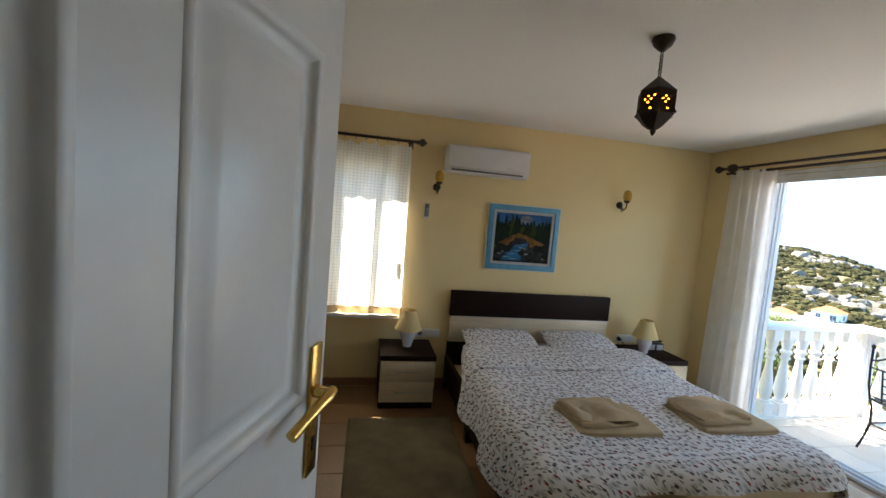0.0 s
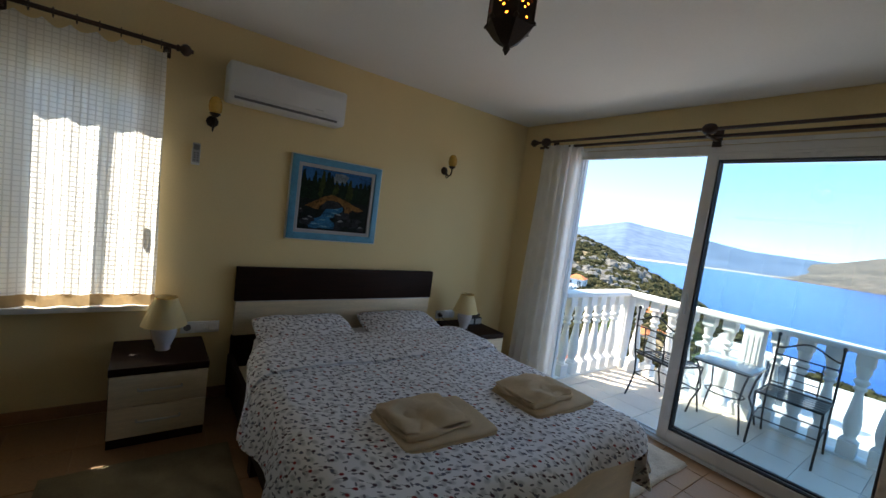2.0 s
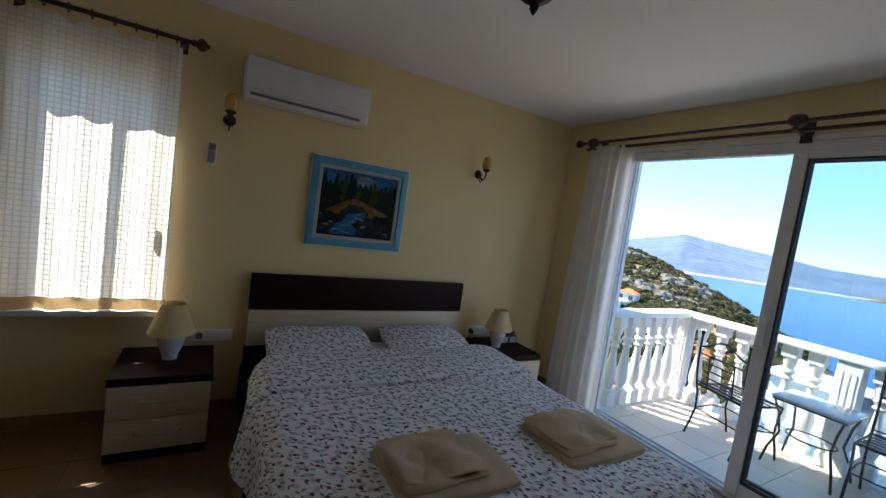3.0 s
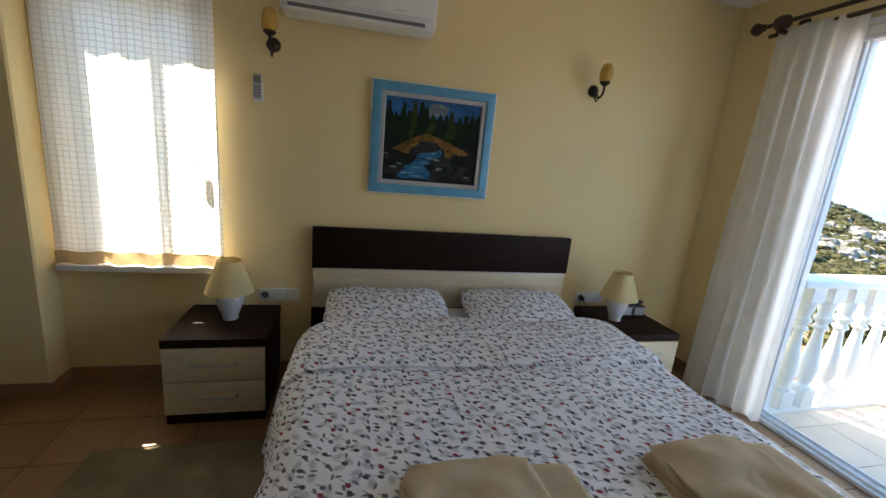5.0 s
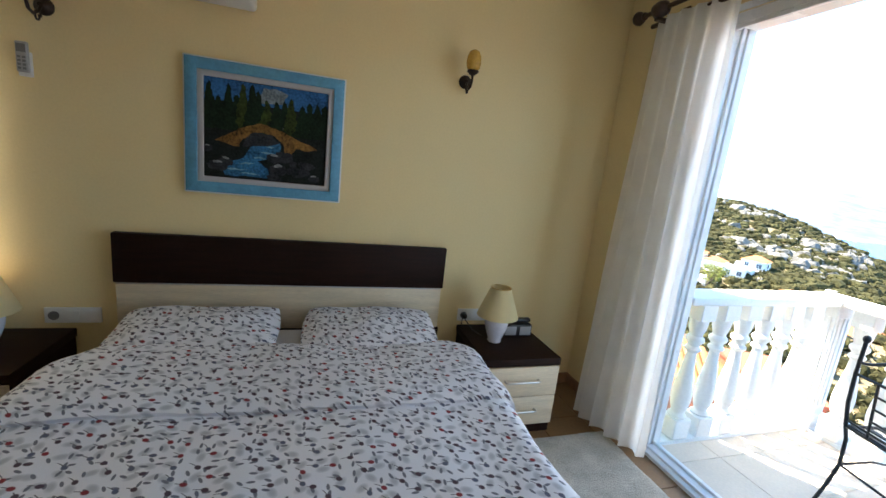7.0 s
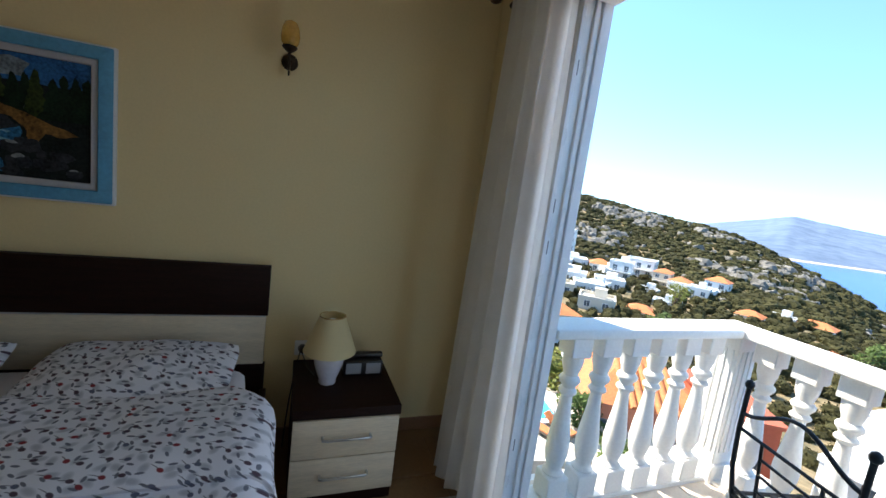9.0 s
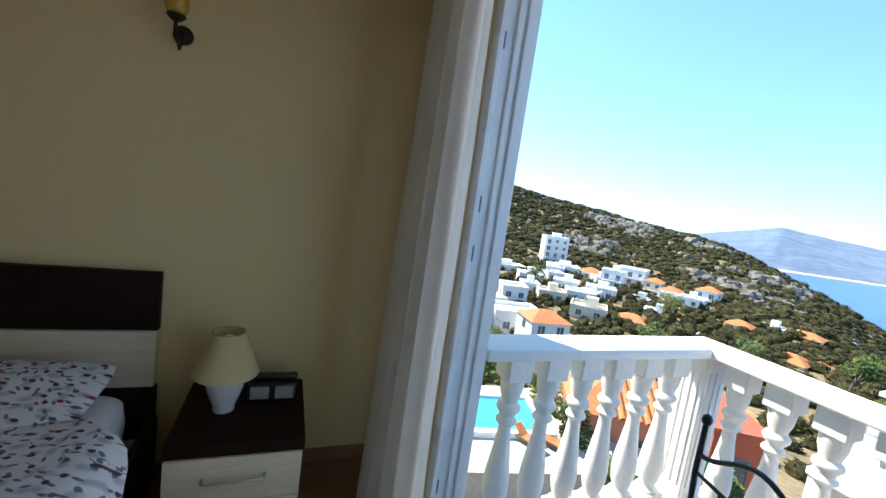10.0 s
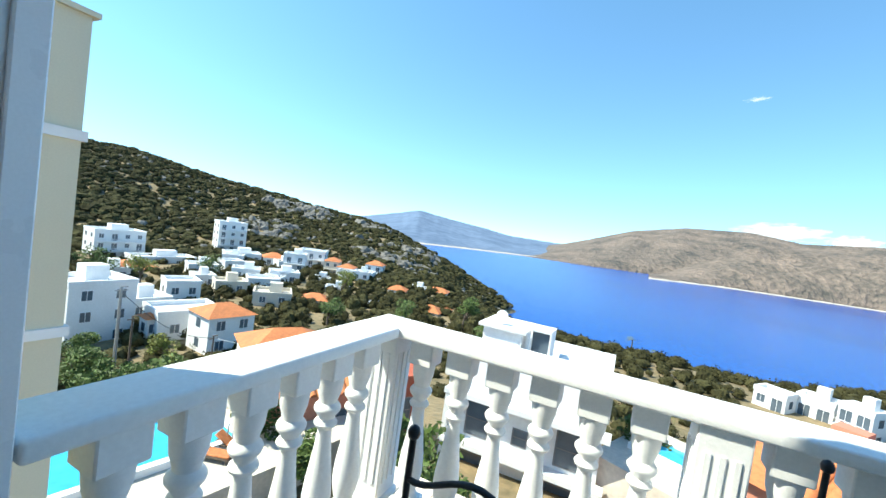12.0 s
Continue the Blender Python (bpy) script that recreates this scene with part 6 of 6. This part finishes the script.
# ---- pools and terraces ----
def pool(az, r, w, d, z, label, rz):
    p = place(az, r, z)
    t = thing("swimming_pool", label, "pool", Matrix.Translation(p) @ turn_to(az) @ Matrix.Rotation(radians(rz), 4, "Z"))
    part("water", boxes((-w / 2, w / 2, -d / 2, d / 2, -0.30, -0.12)), POOLWATER, t, smooth=None)
    part("coping", boxes((-w / 2 - 0.35, w / 2 + 0.35, -d / 2 - 0.35, -d / 2, -0.3, 0.04), (-w / 2 - 0.35, w / 2 + 0.35, d / 2, d / 2 + 0.35, -0.3, 0.04), (-w / 2 - 0.35, -w / 2, -d / 2, d / 2, -0.3, 0.04), (w / 2, w / 2 + 0.35, -d / 2, d / 2, -0.3, 0.04)), PLASTER, t, smooth=None)
    part("terrace", boxes((-w / 2 - 1.2, w / 2 + 6.5, -d / 2 - 3, d / 2 + 2.0, -9, -0.3)), PAVING, t, smooth=None)
    return t


pl = pool(61, 21.5, 7.5, 3.6, -10.2, "blue swimming pool with a pale terrace below the balcony", 18)
bm = tube([(3.2, -1.95, -0.5), (3.2, -1.95, 0.8), (3.2, -2.2, 0.95), (3.2, -2.4, 0.8), (3.2, -2.4, 0.0)], 0.03, 8)
part("ladder_rail", bm, STEEL, pl)
pool(-8.5, 27, 4.2, 2.2, -9.6, "small blue pool beside a white house", -15)


def sun_lounger(az, r, z, rz, mat, label):
    t = thing("sun_lounger", label, "sun lounger", Matrix.Translation(place(az, r, z)) @ Matrix.Rotation(radians(rz), 4, "Z"), group="poolside loungers")
    part("frame", boxes((-0.32, 0.32, -0.95, 0.95, 0.22, 0.30)), BARK, t)
    part("cushion", boxes((-0.30, 0.30, -0.93, 0.30, 0.30, 0.38), bevel=0.03), mat, t)
    bm = boxes((-0.30, 0.30, 0.0, 0.70, 0.0, 0.08), bevel=0.03)
    part("back_cushion", bm, mat, t, at=Matrix.Translation((0, 0.30, 0.32)) @ Matrix.Rotation(radians(35), 4, "X"))
    for x in (-0.28, 0.22):
        for y in (-0.85, 0.75):
            part("leg", boxes((x, x + 0.06, y, y + 0.06, 0, 0.22)), BARK, t)


sun_lounger(52.5, 20.0, -10.5, 20, ROOFRED, "orange cushioned wooden sun lounger on the terrace")
sun_lounger(50.0, 20.6, -10.5, 25, ROOFRED, "orange cushioned wooden sun lounger on the terrace")


# ---- trees, poles and wires ----
def leaf_crown(lobes, n, size, seed, lean=0.0):
    rr = random.Random(seed)
    V, F = [], []
    for i in range(n):
        c, rad = lobes[rr.randrange(len(lobes))]
        d = Vector((rr.gauss(0, 1), rr.gauss(0, 1), rr.gauss(0, 1))).normalized() * rad * rr.uniform(0.45, 1.05) ** 0.6
        p = Vector(c) + Vector((d.x, d.y, d.z * 0.8))
        a = Vector((rr.gauss(0, 1), rr.gauss(0, 1), rr.gauss(0, 0.6))).normalized()
        b = a.orthogonal().normalized()
        s = size * rr.uniform(0.6, 1.4)
        k = len(V)
        V += [tuple(p - a * s), tuple(p + b * s * 0.45), tuple(p + a * s), tuple(p - b * s * 0.45)]
        F.append((k, k + 1, k + 2, k + 3))
    return V, F


def tree(az, r, h, label, mat, seed, z=None, wide=0.55, n=1500):
    p = place(az, r, z)
    t = thing("tree", label, "tree", Matrix.Translation(p), group="trees below the balcony")
    rr = random.Random(seed)
    bm = tube([(0, 0, -0.5), (0.05 * h * rr.uniform(-1, 1), 0.03 * h, h * 0.25), (0.03 * h, 0, h * 0.5)], [h * 0.035, h * 0.027, h * 0.016], 8)
    lobes = []
    for k in range(9):
        a, q = rr.uniform(0, 6.28), rr.uniform(0.25, 1) * h * wide * 0.6
        c = (q * math.cos(a), q * math.sin(a), h * rr.uniform(0.42, 0.85))
        lobes.append((c, h * rr.uniform(0.13, 0.22)))
        tube([(0, 0, h * 0.3), (c[0] * 0.5, c[1] * 0.5, (h * 0.35 + c[2]) / 2), c], [h * 0.014, h * 0.010, h * 0.004], 5, bm)
    part("trunk", bm, BARK, t, "grey-brown trunk and limbs", smooth=60)
    V, F = leaf_crown(lobes, n, h * 0.035, seed)
    me = bpy.data.meshes.new("crown")
    me.from_pydata(V, [], F)
    me.materials.append(mat)
    c_ = new("crown", me)
    c_.parent = t
    return t


for k, (az, r, h, z, m, lab) in enumerate((
        (64.5, 34, 4.5, -15.0, LEAFM, "bushy dark green tree beside the pool terrace"), (60.5, 36, 6.5, -17.5, LEAFM, "tall bushy green tree by the lamp pole"), (56.5, 30, 3.5, -13.6, LEAFM, "rounded green bush below the balcony"),
        (48.8, 44, 7.0, -19.0, LEAFY, "yellow-green tree beside the orange-roofed house"), (46.5, 50, 6.0, -19.5, LEAFM, "spreading olive green tree by the house"), (52.0, 27, 4.0, -12.5, LEAFY, "light green shrub at the terrace edge"),
        (47.0, 22, 3.2, -11.5, LEAFM, "green shrub beside the terrace"), (42.0, 19, 3.4, -12.0, LEAFM, "dark green shrub under the salmon house"), (31.0, 19.5, 5.5, -13.5, LEAFM, "tall green tree between the houses"),
        (26.0, 18.5, 6.0, -13.0, LEAFM, "leafy green tree beside the brick red wall"), (23.5, 15.5, 4.5, -12.5, LEAFM, "broad-leaved green bush under the balcony corner"), (-4.5, 28, 4.0, -12.0, LEAFM, "dark green bush beside the small pool"),
        (38.5, 120, 8.0, None, LEAFY, "bright green tree among the white houses"), (66.0, 120, 9.0, None, LEAFM, "large dark green tree below the villa"), (62.0, 118, 8.0, None, LEAFY, "yellow-green tree on the slope"),
        (30.0, 85, 7.0, None, LEAFM, "green tree beside the olive slope"), (21.0, 90, 8.0, None, LEAFM, "dense green tree near the shore"), (55.0, 130, 8.0, None, LEAFM, "round green tree behind the houses"), (59.0, 60, 4.5, None, LEAFY, "dry yellow-green bush on the slope"),
        (40.0, 80, 7.0, None, LEAFM, "olive green tree on the valley floor"), (66.5, 58, 5.0, None, LEAFM, "green tree below the white house"), (66.0, 46, 5.5, None, LEAFM, "dense green tree beside the neighbouring wall"), (62.0, 42, 4.5, None, LEAFM, "leafy green tree near the lamp pole"), (57.5, 46, 4.5, None, LEAFY, "yellow-green bush on the dry slope"), (55.0, 40, 4.0, None, LEAFM, "green bush on the dry slope"), (50.5, 33, 4.0, None, LEAFM, "green tree beside the terrace wall"), (17.5, 70, 7.0, None, LEAFM, "green tree above the shore houses"))):
    tree(az, r, h, lab, m, 20 + k, z, n=1700 if r < 60 else 900)


def palm(az, r, h, z):
    t = thing("palm_tree", "small palm tree with drooping yellow-green fronds", "palm tree", Matrix.Translation(place(az, r, z)), group="palms by the pool")
    part("trunk", tube([(0, 0, 0), (0.1, 0, h * 0.5), (0.15, 0.05, h)], [0.22, 0.18, 0.15], 10), BARK, t, smooth=60)
    rr = random.Random(int(r))
    for k in range(16):
        a = k * 2.399
        up = rr.uniform(0.1, 0.9)
        V, F = [], []
        for i in range(12):
            q = (i + 1) / 12 * 2.0
            c = Vector((math.cos(a) * q, math.sin(a) * q, h + up * q - 0.38 * q * q))
            for s in (-1, 1):
                side = Vector((-math.sin(a), math.cos(a), -0.35)) * s * 0.42 * math.sin(math.pi * (i + 1.5) / 14) + Vector((math.cos(a), math.sin(a), 0)) * 0.18
                j = len(V)
                w_ = Vector((math.cos(a), math.sin(a), 0)) * 0.05
                V += [tuple(c - w_ + Vector((0.15, 0.05, 0))), tuple(c + w_ + Vector((0.15, 0.05, 0))), tuple(c + side + Vector((0.15, 0.05, 0)))]
                F.append((j, j + 1, j + 2))
        me = bpy.data.meshes.new("frond")
        me.from_pydata(V, [], F)
        me.materials.append(LEAFY)
        f_ob = new("frond", me)
        f_ob.parent = t


palm(-6.3, 34, 3.4, -13.2)
palm(-1.2, 130, 5.0, None)
palm(-4.0, 150, 5.0, None)


def pole(az, r, z0, z1, rad, mat, label):
    p = place(az, r, z0)
    t = thing("utility_pole", label, "pole", Matrix.Translation(p))
    part("shaft", tube([(0, 0, 0), (0, 0, z1 - z0)], [rad, rad * 0.7], 10), mat, t, smooth=60)
    part("cross_arm", boxes((-0.5, 0.5, -0.04, 0.04, z1 - z0 - 0.3, z1 - z0 - 0.22)), mat, t)
    part("lamp_head", boxes((-0.1, 0.5, -0.1, 0.1, z1 - z0, z1 - z0 + 0.1), bevel=0.03), mat, t)


pole(63.6, 44, -17.5, -7.6, 0.16, POLEMETAL, "tall grey metal lamp pole beside the trees")
pole(62.3, 50, -19.0, -11.8, 0.12, BARK, "dark wooden utility pole on the slope")
pole(53.9, 50, -19.5, -14.0, 0.11, BARK, "thin wooden pole among the bushes")
pole(-10.0, 120, -30, -24, 0.12, POLEMETAL, "grey lamp pole near the shore")
a_, b_ = place(63.6, 44, -8.0), place(53.9, 50, -14.2)
solid("overhead_wire", tube([a_.lerp(b_, k / 10) - Vector((0, 0, 1.2 * math.sin(math.pi * k / 10))) for k in range(11)], 0.03, 5), BLACKPLASTIC, "thin dark overhead wire between two poles", "wire", 60)
c_ = place(40, 46, -13.0)
solid("overhead_wire", tube([b_.lerp(c_, k / 10) - Vector((0, 0, 0.8 * math.sin(math.pi * k / 10))) for k in range(11)], 0.03, 5), PLASTIC, "thin pale overhead wire above the roofs", "wire", 60)

# ---- the neighbouring building ----
NX, NY = 4.95, 6.5
nb = thing("house", "tall plain grey-yellow neighbouring house with white string courses", "house")
part("wall", boxes((-3.5, NX, NY, NY + 9, -14, 3.82)), NEIGHBOUR, nb, smooth=None)
for z in (1.90, -1.24, -4.4):
    part("string_course", boxes((-3.55, NX + 0.06, NY - 0.06, NY + 9.05, z, z + 0.16)), HOUSEWHITE, nb, "white band", smooth=None)
part("roof_coping", boxes((-3.55, NX + 0.08, NY - 0.08, NY + 9.05, 3.82, 3.9)), NEIGHBOUR, nb, smooth=None)

# ---- clouds ----
def cloud_material(name, scale, low, high):
    """White vapour with ragged edges; it thins out towards the rim of its sheet."""
    mat = bpy.data.materials.new(name)
    mat.use_nodes = True
    n, l = mat.node_tree.nodes, mat.node_tree.links
    n.remove(n["Principled BSDF"])
    co = n.new("ShaderNodeTexCoord")
    ns = n.new("ShaderNodeTexNoise")
    ns.inputs["Scale"].default_value, ns.inputs["Detail"].default_value = scale, 6
    l.new(co.outputs["Object"], ns.inputs[0])
    ln = n.new("ShaderNodeVectorMath")
    ln.operation = "LENGTH"
    l.new(co.outputs["Object"], ln.inputs[0])
    rim = n.new("ShaderNodeMath")
    rim.operation = "MULTIPLY_ADD"
    rim.inputs[1].default_value = -0.55
    l.new(ln.outputs["Value"], rim.inputs[0])
    l.new(ns.outputs[0], rim.inputs[2])
    mr = n.new("ShaderNodeMapRange")
    mr.inputs[1].default_value, mr.inputs[2].default_value = low, high
    l.new(rim.outputs[0], mr.inputs[0])
    # a pale glow stands in for sunlight on the vapour
    em = n.new("ShaderNodeEmission")
    em.inputs[0].default_value, em.inputs[1].default_value = (0.86, 0.93, 1.0, 1), 0.62
    tr = n.new("ShaderNodeBsdfTransparent")
    mx = n.new("ShaderNodeMixShader")
    l.new(mr.outputs[0], mx.inputs[0])
    l.new(tr.outputs[0], mx.inputs[1])
    l.new(em.outputs[0], mx.inputs[2])
    l.new(mx.outputs[0], n["Material Output"].inputs[0])
    return mat


CLOUD, WISP = cloud_material("white_cloud", 2.2, -0.05, 0.16), cloud_material("thin_cloud_wisp", 3.0, 0.10, 0.60)
for az, el, w_, h_, mat, label in ((-13.5, 4.75, 300, 75, CLOUD, "white cloud low over the far hill"), (-19.5, 4.3, 150, 55, CLOUD, "small white cloud low over the far hill"),
                                   (-9.8, 18.9, 110, 26, WISP, "thin white wisp of cloud high in the sky")):
    p = place(az, 3900, EYE.z + 3900 * math.tan(radians(el)))
    cl = solid("backdrop_cloud", sheet(2, 2, lambda u, v: (2 * u - 1, 0, 2 * v - 1)), mat, label, "cloud", None, Matrix.Translation(p) @ turn_to(az) @ Matrix.Rotation(radians(-4), 4, "Y") @ Matrix.Diagonal((w_, 1, h_, 1)), kind="structure")
    cl.visible_shadow = False

# ---- floor tiles, last ----
P = 0.30
floor_ob = bpy.data.objects["floor"]


def tile_mesh_of(w, d, mat):
    bm = boxes((-w / 2, w / 2, -d / 2, d / 2, -0.008, 0.0), bevel=0.0016)
    return mesh_of("tile", bm, mat)


TM = tile_mesh_of(P - 0.005, P - 0.005, FLOOR)
x = XW + P / 2 - 0.05
while x < XE + 0.1:
    y = -0.09 + P
    while y > YS - P:
        if XW - 0.05 < x < XE + 0.05 and YS - 0.1 < y < 0.1:
            ob = new("tile", TM)
            ob.parent = floor_ob
            ob.location = (x, y - P / 2 + 0.0, 0.0)
        y -= P
    x += P
bal_ob = bpy.data.objects["balcony_floor"]
BP = 0.33
BM = tile_mesh_of(BP - 0.003, BP - 0.003, BALTILE)
for i in range(5):
    for j in range(13):
        ob = new("tile", BM)
        ob.parent = bal_ob
        ob.location = (XE + 0.15 + BP * (i + 0.5), -0.50 - BP * (j + 0.5), -0.022)
